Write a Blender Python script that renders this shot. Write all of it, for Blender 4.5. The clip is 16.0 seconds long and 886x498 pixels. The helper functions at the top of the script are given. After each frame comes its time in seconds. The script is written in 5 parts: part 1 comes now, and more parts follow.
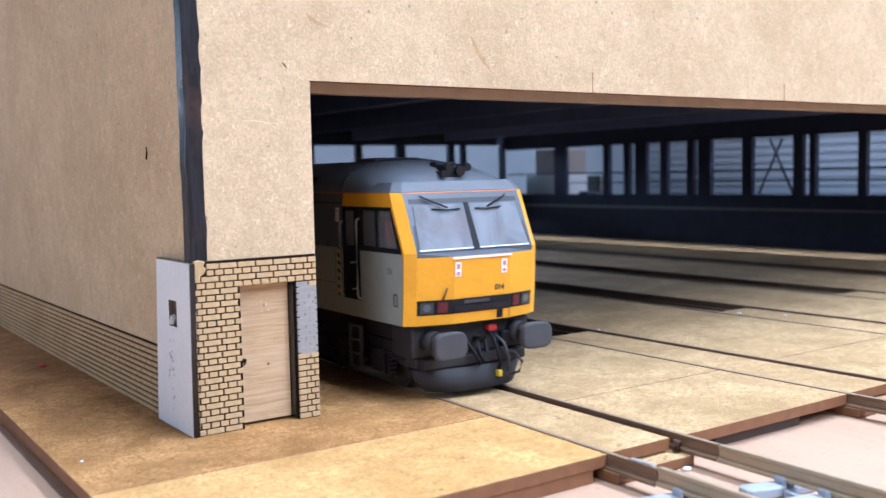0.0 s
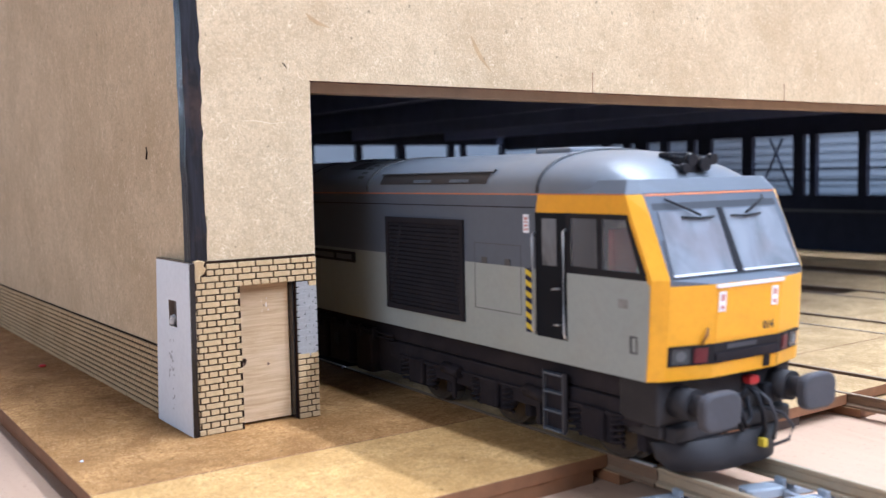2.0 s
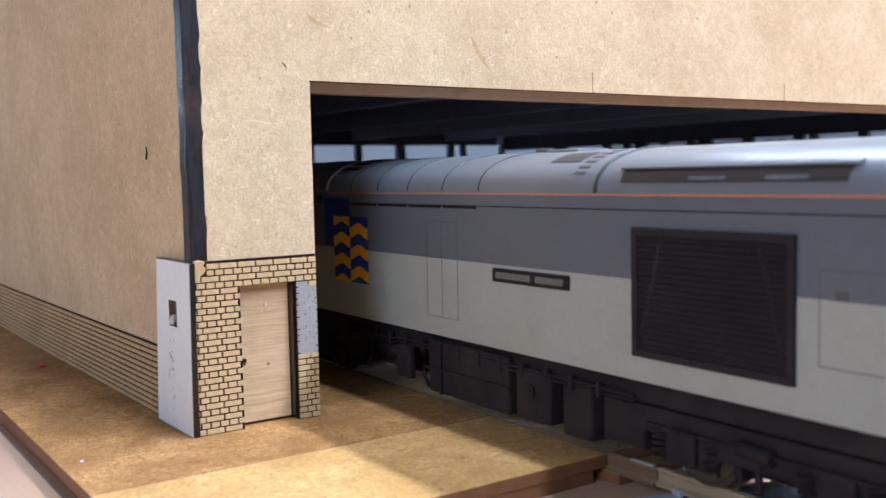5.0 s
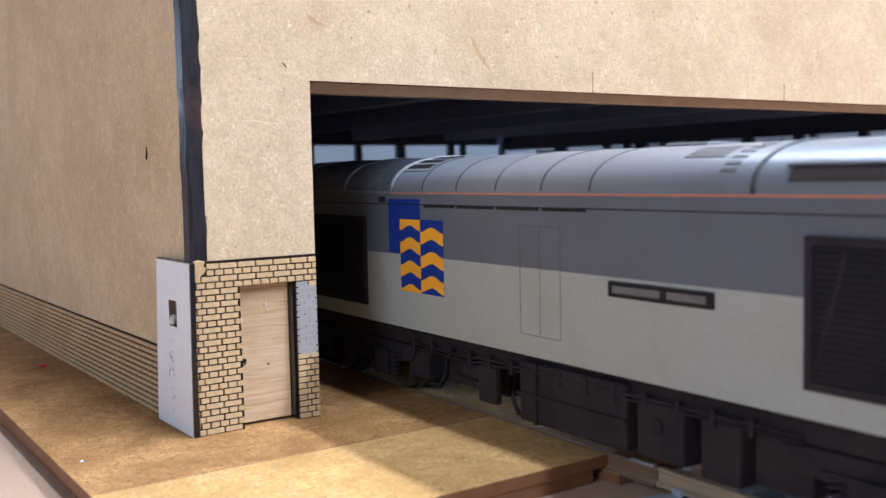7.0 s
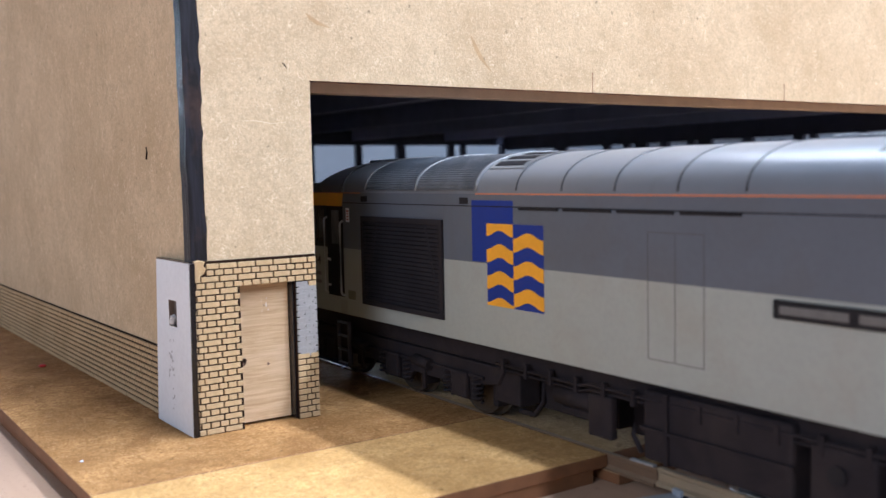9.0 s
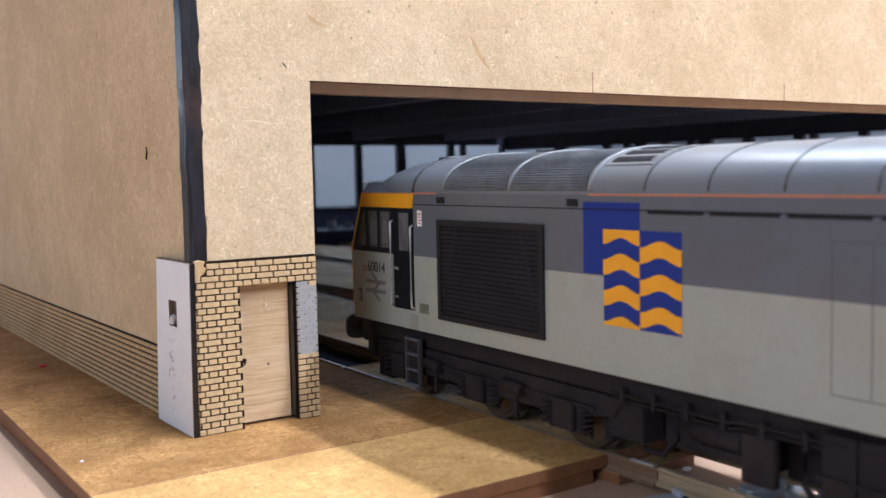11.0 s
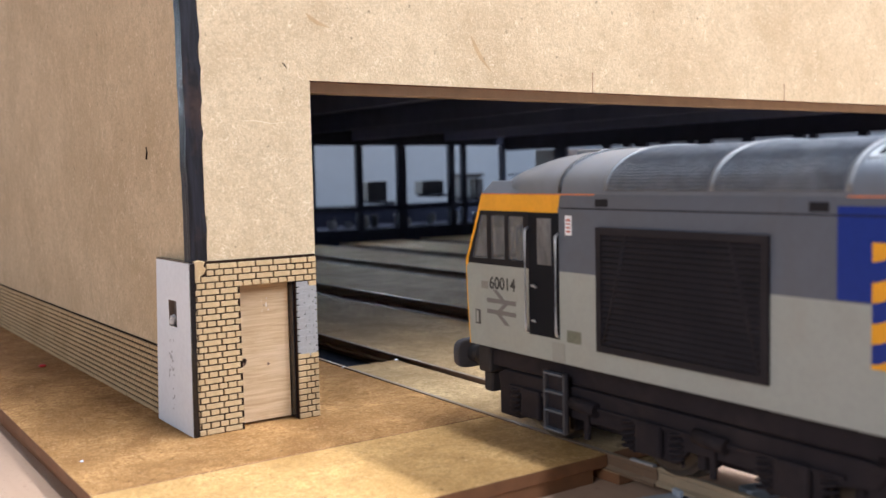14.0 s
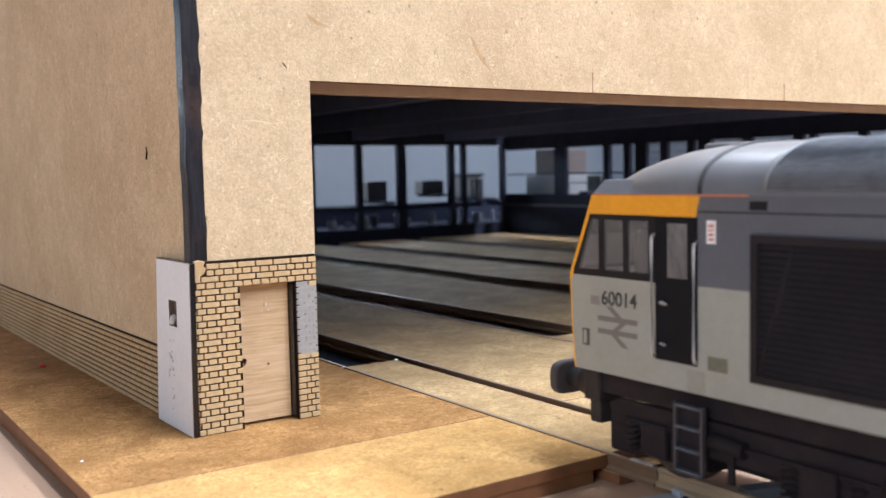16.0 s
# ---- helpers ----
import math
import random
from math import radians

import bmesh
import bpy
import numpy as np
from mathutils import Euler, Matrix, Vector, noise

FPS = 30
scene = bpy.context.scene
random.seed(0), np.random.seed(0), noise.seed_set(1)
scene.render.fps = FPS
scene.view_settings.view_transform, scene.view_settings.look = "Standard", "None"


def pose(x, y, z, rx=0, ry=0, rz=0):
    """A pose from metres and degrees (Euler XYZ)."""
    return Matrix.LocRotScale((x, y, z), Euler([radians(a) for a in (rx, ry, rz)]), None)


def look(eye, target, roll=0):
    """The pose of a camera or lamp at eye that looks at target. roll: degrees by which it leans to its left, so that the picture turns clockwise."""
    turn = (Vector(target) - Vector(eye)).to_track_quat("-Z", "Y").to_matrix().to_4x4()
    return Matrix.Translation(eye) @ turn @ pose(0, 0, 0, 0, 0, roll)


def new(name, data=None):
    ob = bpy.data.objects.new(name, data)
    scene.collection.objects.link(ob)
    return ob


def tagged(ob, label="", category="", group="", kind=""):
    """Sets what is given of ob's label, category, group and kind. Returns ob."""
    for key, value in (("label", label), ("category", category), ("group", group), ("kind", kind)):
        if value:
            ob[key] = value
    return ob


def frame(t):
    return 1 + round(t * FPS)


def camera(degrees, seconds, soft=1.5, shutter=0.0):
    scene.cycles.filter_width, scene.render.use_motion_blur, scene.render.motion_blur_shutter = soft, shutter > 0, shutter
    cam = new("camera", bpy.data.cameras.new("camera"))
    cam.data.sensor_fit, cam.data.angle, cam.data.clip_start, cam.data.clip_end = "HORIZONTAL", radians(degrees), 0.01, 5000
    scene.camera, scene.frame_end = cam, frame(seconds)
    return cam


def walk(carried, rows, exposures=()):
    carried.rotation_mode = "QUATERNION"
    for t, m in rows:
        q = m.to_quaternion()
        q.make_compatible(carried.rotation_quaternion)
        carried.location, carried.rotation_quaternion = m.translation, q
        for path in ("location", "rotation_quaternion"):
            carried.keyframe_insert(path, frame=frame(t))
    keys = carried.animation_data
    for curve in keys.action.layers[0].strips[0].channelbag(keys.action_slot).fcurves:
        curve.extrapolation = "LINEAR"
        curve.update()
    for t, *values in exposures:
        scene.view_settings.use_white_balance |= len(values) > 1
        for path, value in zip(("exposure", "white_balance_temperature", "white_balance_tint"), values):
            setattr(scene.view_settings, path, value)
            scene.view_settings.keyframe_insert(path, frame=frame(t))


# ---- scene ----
# The world is in metres; lengths inside the builders are millimetres (a model railway), turned into metres by M.
M = 0.001
cam = camera(48.79, 16.0, soft=1.5, shutter=0.5)
EYE = Vector((0.0, 0.0, 0.0475))
VIEW = look(EYE, EYE + Vector((0.57203, 0.81678, -0.07522)), roll=-1.220)
cam.data.dof.use_dof, cam.data.dof.focus_distance, cam.data.dof.aperture_fstop = True, 0.21, 34.0
walk(cam, [(0.0, VIEW), (16.0, VIEW)], exposures=[(0.0, 0.0, 5270, 10), (4.0, 0.0, 5470, 10), (9.0, 0.0, 5530, 10), (11.6, 0.0, 5830, 10), (13.0, 0.0, 5890, 10), (16.0, 0.0, 5930, 10)])

# ---- light: a room with ceiling lights, and added fill lamps round the shed ----
world = bpy.data.worlds.new("room_air")
scene.world = world
world.use_nodes = True
world.node_tree.nodes["Background"].inputs[0].default_value = (0.64, 0.80, 1.0, 1)
world.node_tree.nodes["Background"].inputs[1].default_value = 0.13


def area_lamp(name, eye, target, sx, sy, watts, colour):
    data = bpy.data.lights.new(name, "AREA")
    data.shape, data.size, data.size_y, data.energy, data.color = "RECTANGLE", sx, sy, watts, colour
    ob = new(name, data)
    ob.matrix_world = look(eye, target)
    return ob


# two ceiling strips that run along the layout
area_lamp("ceiling_light", (0.93, -0.60, 1.50), (0.93, -0.60, 0.0), 0.06, 3.9, 112.0, (0.965, 0.985, 1.03))
area_lamp("ceiling_light", (0.25, -1.15, 1.50), (0.25, -1.15, 0.0), 0.07, 2.9, 36.0, (0.965, 0.985, 1.03))
# added fill: a near lamp on the open side, wide ones beyond the shed
area_lamp("fill_light", (-1.55, -0.45, 0.75), (0.08, 0.2, 0.03), 1.0, 0.7, 12.3, (0.96, 0.97, 1.0))
area_lamp("fill_light", (1.55, 0.50, 0.25), (0.30, 0.42, 0.0), 1.6, 0.24, 12.0, (0.80, 0.90, 1.0))
area_lamp("fill_light", (0.45, 1.42, 0.20), (0.28, 0.40, 0.0), 1.5, 0.13, 22.0, (0.80, 0.90, 1.0))

# ---- mesh helpers ----


def part(name, bm, material, parent=None, label="", smooth=False):
    me = bpy.data.meshes.new(name)
    bm.to_mesh(me)
    bm.free()
    for m in material if isinstance(material, (list, tuple)) else (material,):
        me.materials.append(m)
    if smooth:
        me.polygons.foreach_set("use_smooth", [True] * len(me.polygons))
    ob = new(name, me)
    if parent is not None:
        ob.parent = parent
    if label:
        ob["label"] = label
    return ob


def thing(name, label, category, kind="", group=""):
    return tagged(new(name), label, category, group, kind)


def box(bm, x0, x1, y0, y1, z0, z1, bevel=0.0, m=0, turn=None):
    vs = [bm.verts.new((x * M, y * M, z * M)) for z in (z0, z1) for x, y in ((x0, y0), (x1, y0), (x1, y1), (x0, y1))]
    fs = [bm.faces.new([vs[i] for i in q]) for q in ((3, 2, 1, 0), (4, 5, 6, 7), (0, 1, 5, 4), (1, 2, 6, 5), (2, 3, 7, 6), (3, 0, 4, 7))]
    for f in fs:
        f.material_index = m
    if turn is not None:
        bmesh.ops.transform(bm, matrix=turn, verts=vs)
    if bevel:
        es = list({e for f in fs for e in f.edges})
        bmesh.ops.bevel(bm, geom=es, offset=bevel * M, segments=2, affect="EDGES", profile=0.5)
    return bm


def boxes(*rows, bevel=0.0):
    bm = bmesh.new()
    for r in rows:
        box(bm, *r, bevel=bevel)
    return bm


def prism(bm, outline, axis, a, b, m=0, bevel=0.0):
    """Outline of 2D points (mm) pushed out along axis from a to b."""
    def at(p, h):
        q = {"x": (h, p[0], p[1]), "y": (p[0], h, p[1]), "z": (p[0], p[1], h)}[axis]
        return bm.verts.new([c * M for c in q])
    lo, hi = [at(p, a) for p in outline], [at(p, b) for p in outline]
    n = len(lo)
    fs = [bm.faces.new(lo), bm.faces.new(hi)] + [bm.faces.new((lo[i], lo[(i + 1) % n], hi[(i + 1) % n], hi[i])) for i in range(n)]
    for f in fs:
        f.material_index = m
    bmesh.ops.recalc_face_normals(bm, faces=fs)
    if bevel:
        bmesh.ops.bevel(bm, geom=list({e for f in fs[:2] for e in f.edges}), offset=bevel * M, segments=2, affect="EDGES", profile=0.5)
    return bm


def rod(bm, pts, r, n=8, m=0):
    """A round bar of radius r (mm) along points (mm)."""
    rings = []
    pts = [Vector(p) * M for p in pts]
    for i, p in enumerate(pts):
        d = (pts[min(i + 1, len(pts) - 1)] - pts[max(i - 1, 0)]).normalized()
        q = d.to_track_quat("Z", "Y")
        rings.append([bm.verts.new(p + q @ Vector((math.cos(2 * math.pi * k / n), math.sin(2 * math.pi * k / n), 0)) * r * M) for k in range(n)])
    for a, b in zip(rings, rings[1:]):
        for k in range(n):
            f = bm.faces.new((a[k], a[(k + 1) % n], b[(k + 1) % n], b[k]))
            f.smooth, f.material_index = True, m
    for f in (bm.faces.new(rings[0][::-1]), bm.faces.new(rings[-1])):
        f.material_index = m
    return bm


def wheel_rings(bm, axis_y, rings, n=28):
    """Turned shape round the Y axis: rings of (radius, y) in mm."""
    rs = [[bm.verts.new((r * math.cos(2 * math.pi * k / n) * M, y * M, r * math.sin(2 * math.pi * k / n) * M)) for k in range(n)] for r, y in rings]
    for a, b in zip(rs, rs[1:]):
        for k in range(n):
            bm.faces.new((a[k], a[(k + 1) % n], b[(k + 1) % n], b[k]))
    bm.faces.new(rs[0][::-1]), bm.faces.new(rs[-1])
    bmesh.ops.recalc_face_normals(bm, faces=bm.faces[:])
    return bm


# ---- materials ----
def material(name, rough=0.6, metal=0.0, spec=0.5):
    m = bpy.data.materials.new(name)
    m.use_nodes = True
    nt = m.node_tree
    b = nt.nodes["Principled BSDF"]
    b.inputs["Roughness"].default_value, b.inputs["Metallic"].default_value = rough, metal
    b.inputs["Specular IOR Level"].default_value = spec
    return m, nt, b


def node(nt, kind, ins=None):
    n = nt.nodes.new(kind)
    for k, val in (ins or {}).items():
        if isinstance(val, bpy.types.NodeSocket):
            nt.links.new(val, n.inputs[k])
        else:
            n.inputs[k].default_value = val
    return n


def ramp(nt, fac, *stops):
    r = node(nt, "ShaderNodeValToRGB", {0: fac})
    e = r.color_ramp.elements
    while len(e) < len(stops):
        e.new(0.5)
    for el, (p, c) in zip(e, stops):
        el.position, el.color = p, (*c, 1)
    return r.outputs[0]


def mix(nt, fac, a, b, how="MIX"):
    n = node(nt, "ShaderNodeMix")
    n.data_type, n.blend_type = "RGBA", how
    for sock, val in ((n.inputs[0], fac), (n.inputs[6], a), (n.inputs[7], b)):
        if isinstance(val, bpy.types.NodeSocket):
            nt.links.new(val, sock)
        elif isinstance(val, tuple):
            sock.default_value = (*val, 1)
        else:
            sock.default_value = val
    return n.outputs[2]


def coords(nt, scale=(1, 1, 1)):
    tc = node(nt, "ShaderNodeTexCoord")
    return node(nt, "ShaderNodeMapping", {0: tc.outputs["Object"], 3: scale}).outputs[0]


def noise_tex(nt, vec, scale, detail=4.0, rough=0.55, dist=0.0):
    return node(nt, "ShaderNodeTexNoise", {"Vector": vec, "Scale": scale, "Detail": detail, "Roughness": rough, "Distortion": dist}).outputs[0]


def bump(nt, b, height, strength, dist):
    n = node(nt, "ShaderNodeBump", {"Strength": strength, "Distance": dist, "Height": height})
    nt.links.new(n.outputs[0], b.inputs["Normal"])


def fibreboard(name, light, dark, fleck, mottle=0.5, grain=0.6):
    """Sanded hardboard: mottled, with pale and dark fibres a few millimetres long."""
    m, nt, b = material(name, 0.85, 0, 0.05)
    v = coords(nt)
    broad = noise_tex(nt, v, 55, 6, 0.65, 0.4)
    fine = noise_tex(nt, v, 1500, 3, 0.7, 0.4)
    mid = noise_tex(nt, v, 420, 4, 0.65, 1.2)
    fibre = noise_tex(nt, v, 300, 2, 0.5, 2.0)
    c = mix(nt, ramp(nt, broad, (0.36, (0, 0, 0)), (0.64, (1, 1, 1))), tuple(x * (1 - 0.25 * mottle) for x in dark), light)
    c = mix(nt, ramp(nt, mid, (0.34, (grain, grain, grain)), (0.55, (0, 0, 0))), c, tuple(x * 0.66 for x in dark))
    c = mix(nt, ramp(nt, noise_tex(nt, v, 3600, 2, 0.6), (0.34, (0.6 * grain,) * 3), (0.5, (0, 0, 0))), c, tuple(x * 0.7 for x in dark))
    c = mix(nt, ramp(nt, noise_tex(nt, v, 2900, 2, 0.6), (0.54, (0, 0, 0)), (0.68, (0.8 * grain,) * 3)), c, fleck)
    c = mix(nt, ramp(nt, fine, (0.38, (grain, grain, grain)), (0.52, (0, 0, 0))), c, tuple(x * 0.72 for x in dark))
    mask = ramp(nt, noise_tex(nt, v, 300, 2, 0.5), (0.52, (0, 0, 0)), (0.65, (0.62, 0.62, 0.62)))
    curl = ramp(nt, fibre, (0.47, (0, 0, 0)), (0.5, (1, 1, 1)), (0.53, (0, 0, 0)))
    c = mix(nt, mix(nt, 1.0, curl, mask, "MULTIPLY"), c, fleck)
    spots = noise_tex(nt, v, 640, 2, 0.5)
    c = mix(nt, ramp(nt, spots, (0.15 + 0.14 * grain, (0.75, 0.75, 0.75)), (0.22 + 0.15 * grain, (0, 0, 0))), c, tuple(x * 0.35 for x in dark))
    stain = noise_tex(nt, v, 24, 5, 0.6, 1.5)
    c = mix(nt, ramp(nt, stain, (0.66, (0, 0, 0)), (0.74, (0.35, 0.35, 0.35))), c, tuple(x * 0.7 for x in dark))
    nt.links.new(c, b.inputs["Base Color"])
    bump(nt, b, fine, 0.3, 0.0003)
    return m


def paint(name, colour, rough=0.45, var=0.12, metal=0.0, spec=0.5, scale=120, relief=0.02, dirt=None, dirt_amount=0.5, fine=0.25):
    m, nt, b = material(name, rough, metal, spec)
    v = coords(nt)
    n1, n2 = noise_tex(nt, v, scale, 4), noise_tex(nt, v, scale * 9, 3)
    lo = tuple(x * (1 - var) for x in colour)
    hi = tuple(min(1, x * (1 + var)) for x in colour)
    c = mix(nt, n1, lo, hi)
    c = mix(nt, ramp(nt, n2, (0.35, (fine, fine, fine)), (0.6, (0, 0, 0))), c, tuple(x * 0.8 for x in colour))
    if dirt:
        n3 = noise_tex(nt, v, 70, 6, 0.65, 0.8)
        c = mix(nt, ramp(nt, n3, (0.48, (0, 0, 0)), (0.8, (dirt_amount,) * 3)), c, dirt)
    nt.links.new(c, b.inputs["Base Color"])
    r = node(nt, "ShaderNodeMapRange", {0: n2, 3: max(0.02, rough - 0.18 * fine), 4: min(1, rough + 0.2 * fine)})
    nt.links.new(r.outputs[0], b.inputs["Roughness"])
    if relief:
        bump(nt, b, n2, relief, 0.0002)
    return m


BOARD = fibreboard("hardboard_face", (0.695, 0.54, 0.352), (0.622, 0.465, 0.287), (0.885, 0.755, 0.54), 0.4, 0.42)
FLOORBOARD = fibreboard("hardboard_floor", (0.66, 0.465, 0.245), (0.47, 0.31, 0.145), (0.72, 0.53, 0.33), 1.0, 0.8)
PALEFLOOR = fibreboard("hardboard_floor_sanded", (0.73, 0.455, 0.185), (0.55, 0.312, 0.105), (0.75, 0.515, 0.266), 0.8, 0.75)
# browner, darker mix for the left board behind the joint
BROWNFLOOR = fibreboard("hardboard_floor_brown", (0.61, 0.342, 0.132), (0.365, 0.183, 0.062), (0.66, 0.406, 0.199), 1.4, 0.85)
BURNT = paint("laser_cut_edge", (0.21, 0.092, 0.038), 0.6, 0.35, scale=300, relief=0.2)
UNDER = paint("dark_brown_board", (0.07, 0.045, 0.035), 0.6, 0.3)
CHAR = paint("charred_joint", (0.024, 0.013, 0.009), 0.9, 0.3, spec=0.05)
BRICK = fibreboard("engraved_brick", (0.70, 0.515, 0.30), (0.60, 0.415, 0.218), (0.787, 0.614, 0.391), 0.6, 0.5)
PRIMER = paint("grey_primer", (0.33, 0.315, 0.305), 0.6, 0.3, scale=400, relief=0.3)
BLACK = paint("black_paint", (0.012, 0.010, 0.011), 0.22, 0.5, scale=200, relief=0.3)
PIT = paint("black_pit", (0.018, 0.023, 0.038), 0.85, 0.4, spec=0.1, relief=0.2)
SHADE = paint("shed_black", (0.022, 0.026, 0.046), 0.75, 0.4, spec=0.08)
# shed black raised to navy: the haze over dark parts put into colour
LIFTEDBLACK = paint("shed_black_lifted", (0.15, 0.18, 0.32), 0.8, 0.3, spec=0.2)
RED = paint("red_paint", (0.55, 0.03, 0.03), 0.45, 0.1)
WHITE = paint("white_card", (0.82, 0.84, 0.88), 0.45, 0.03, relief=0.05)
RAIL = paint("rail_steel", (0.19, 0.118, 0.07), 0.55, 0.25, metal=0.1, relief=0.15)
RAILTOP = paint("rail_head", (0.29, 0.205, 0.13), 0.5, 0.25, metal=0.2, relief=0.1)
BRASS = paint("rail_brass", (0.41, 0.325, 0.215), 0.36, 0.2, metal=0.25, relief=0.15)


def plywood():
    m, nt, b = material("plywood", 0.6, 0, 0.3)
    v = coords(nt, (1, 0.12, 1))
    g = noise_tex(nt, v, 160, 6, 0.6, 1.5)
    v2 = coords(nt)
    n = noise_tex(nt, v2, 14, 3)
    c = mix(nt, g, (0.41, 0.262, 0.17), (0.545, 0.37, 0.252))
    c = mix(nt, ramp(nt, n, (0.4, (0, 0, 0)), (0.7, (0.515, 0.495, 0.46))), c, (0.536, 0.361, 0.248))
    c = mix(nt, ramp(nt, noise_tex(nt, v2, 900, 3, 0.6), (0.60, (0, 0, 0)), (0.72, (0.4, 0.4, 0.4))), c, (0.26, 0.15, 0.10))
    nt.links.new(c, b.inputs["Base Color"])
    bump(nt, b, g, 0.15, 0.0003)
    return m


PLY = plywood()


def door_wood():
    m, nt, b = material("door_veneer", 0.6, 0, 0.3)
    v = coords(nt, (0.14, 1, 2.4))
    g = noise_tex(nt, v, 800, 5, 0.7, 0.7)
    v2 = coords(nt, (0.4, 1, 1))
    st = noise_tex(nt, v2, 120, 3)
    c = mix(nt, ramp(nt, g, (0.3, (0, 0, 0)), (0.62, (1, 1, 1))), (0.455, 0.295, 0.158), (0.645, 0.468, 0.285))
    c = mix(nt, ramp(nt, st, (0.5, (0, 0, 0)), (0.75, (0.515, 0.495, 0.46))), c, (0.721, 0.554, 0.386))
    nt.links.new(c, b.inputs["Base Color"])
    bump(nt, b, g, 0.3, 0.0002)
    return m


DOORWOOD = door_wood()


def brushed_black():
    """Thick black paint brushed down a cut edge: bluish streaks, brown where it thins."""
    m, nt, b = material("brushed_black", 0.4, 0, 0.3)
    g = noise_tex(nt, coords(nt, (1, 1, 0.09)), 900, 4, 0.6, 0.6)
    p = noise_tex(nt, coords(nt), 130, 4, 0.6)
    c = mix(nt, ramp(nt, g, (0.42, (0, 0, 0)), (0.66, (1, 1, 1))), (0.009, 0.007, 0.008), (0.022, 0.021, 0.028))
    c = mix(nt, ramp(nt, p, (0.58, (0, 0, 0)), (0.72, (0.7, 0.7, 0.7))), c, (0.06, 0.035, 0.028))
    nt.links.new(c, b.inputs["Base Color"])
    bump(nt, b, g, 0.5, 0.0004)
    return m


CORNER = brushed_black()


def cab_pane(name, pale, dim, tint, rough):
    """Dusty cab glazing; pale reflections and reddish shapes behind it are painted into the colour."""
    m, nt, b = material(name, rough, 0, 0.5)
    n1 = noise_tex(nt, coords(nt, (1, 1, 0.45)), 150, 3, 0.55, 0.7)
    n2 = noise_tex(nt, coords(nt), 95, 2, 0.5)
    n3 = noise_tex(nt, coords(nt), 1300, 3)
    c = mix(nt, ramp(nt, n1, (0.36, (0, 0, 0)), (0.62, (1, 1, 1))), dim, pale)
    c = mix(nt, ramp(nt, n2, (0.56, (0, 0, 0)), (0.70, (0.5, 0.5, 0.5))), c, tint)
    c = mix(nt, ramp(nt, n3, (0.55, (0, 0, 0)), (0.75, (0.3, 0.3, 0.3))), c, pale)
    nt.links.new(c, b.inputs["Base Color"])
    return m

# ---- the table and the shed ----
bm = bmesh.new()
box(bm, -1500, 1500, -1500, 1500, -22.5, -4.5)
table = tagged(part("ground", bm, PLY), "bare plywood baseboard of the model railway", "baseboard", kind="structure")
for x in (-1440, 1440):
    for y in (-1440, 1440):
        part("leg", boxes((x - 35, x + 35, y - 35, y + 35, -700, -22.6), bevel=3), PLY, table)

# track centres at y = 117, with their sideways drift per millimetre
TRACKS = ((124.2, 0.0289), (193.8, 0.006), (268.0, 0.004), (335.0, 0.0), (405.0, 0.0))
EDGE_Y, JOINT_Y, PIT_Y, REAR_Y, RIGHT_X, WALL_Y = 117.0, 150.5, 213.0, 620.0, 498.0, 172.6


def track_x(k, y):
    return TRACKS[k][0] + TRACKS[k][1] * (y - EDGE_Y)


floor = tagged(new("floor"), "sanded hardboard shed floor with sunken rails", "floor", kind="structure")


def slab(xa, xb, y0, y1, mat=None, z0=-2.2, z1=0.0):
    """A floor board between two edges given as functions of y."""
    bm = bmesh.new()
    prism(bm, [(xa(y0), y0), (xb(y0), y0), (xb(y1), y1), (xa(y1), y1)], "z", z0, z1, bevel=0.12)
    for f in bm.faces:
        f.material_index = 0 if f.normal.z > 0.5 else 1
    return part("board", bm, [mat or FLOORBOARD, BURNT], floor)


n = len(TRACKS)
for k in range(n + 1):
    lo = (lambda y: 38.8 + 0.014 * (y - 150.0)) if k == 0 else (lambda y, j=k - 1: track_x(j, y) + 9.35)
    hi = (lambda y: RIGHT_X) if k == n else (lambda y, j=k: track_x(j, y) - 9.35)
    slab(lo, hi, EDGE_Y, JOINT_Y - 0.12, None if k else PALEFLOOR), slab(lo, hi, JOINT_Y + 0.12, REAR_Y, None if k else BROWNFLOOR)
    # the layer underneath, set back and dark brown except under the first board
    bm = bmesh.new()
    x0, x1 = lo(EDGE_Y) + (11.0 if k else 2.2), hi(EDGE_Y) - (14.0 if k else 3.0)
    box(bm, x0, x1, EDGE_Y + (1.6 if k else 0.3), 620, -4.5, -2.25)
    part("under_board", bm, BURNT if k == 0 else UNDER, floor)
for k in range(n):
    slab(lambda y, j=k: track_x(j, y) - 8.15, lambda y, j=k: track_x(j, y) + (6.4 if j == 0 else 7.5), EDGE_Y + 0.4, PIT_Y)
    bm = bmesh.new()
    a, b = track_x(k, PIT_Y), track_x(k, REAR_Y)
    prism(bm, [(a - 9.4, PIT_Y + 0.3), (a + 9.4, PIT_Y + 0.3), (b + 9.4, REAR_Y), (b - 9.4, REAR_Y)], "z", -4.5, -4.1)
    part("pit_floor", bm, PIT, floor, "black painted inspection pit")
    # small tab under the rails at the board's edge
    x = track_x(k, EDGE_Y)
    bm = boxes((x - 10.0, x + 8.6, EDGE_Y - 3.4, EDGE_Y + 8, -4.4, -2.6), bevel=0.15)
    for f in bm.faces:
        f.material_index = 1 if f.normal.z > 0.5 else 0
    part("tab", bm, [BURNT, FLOORBOARD], floor)


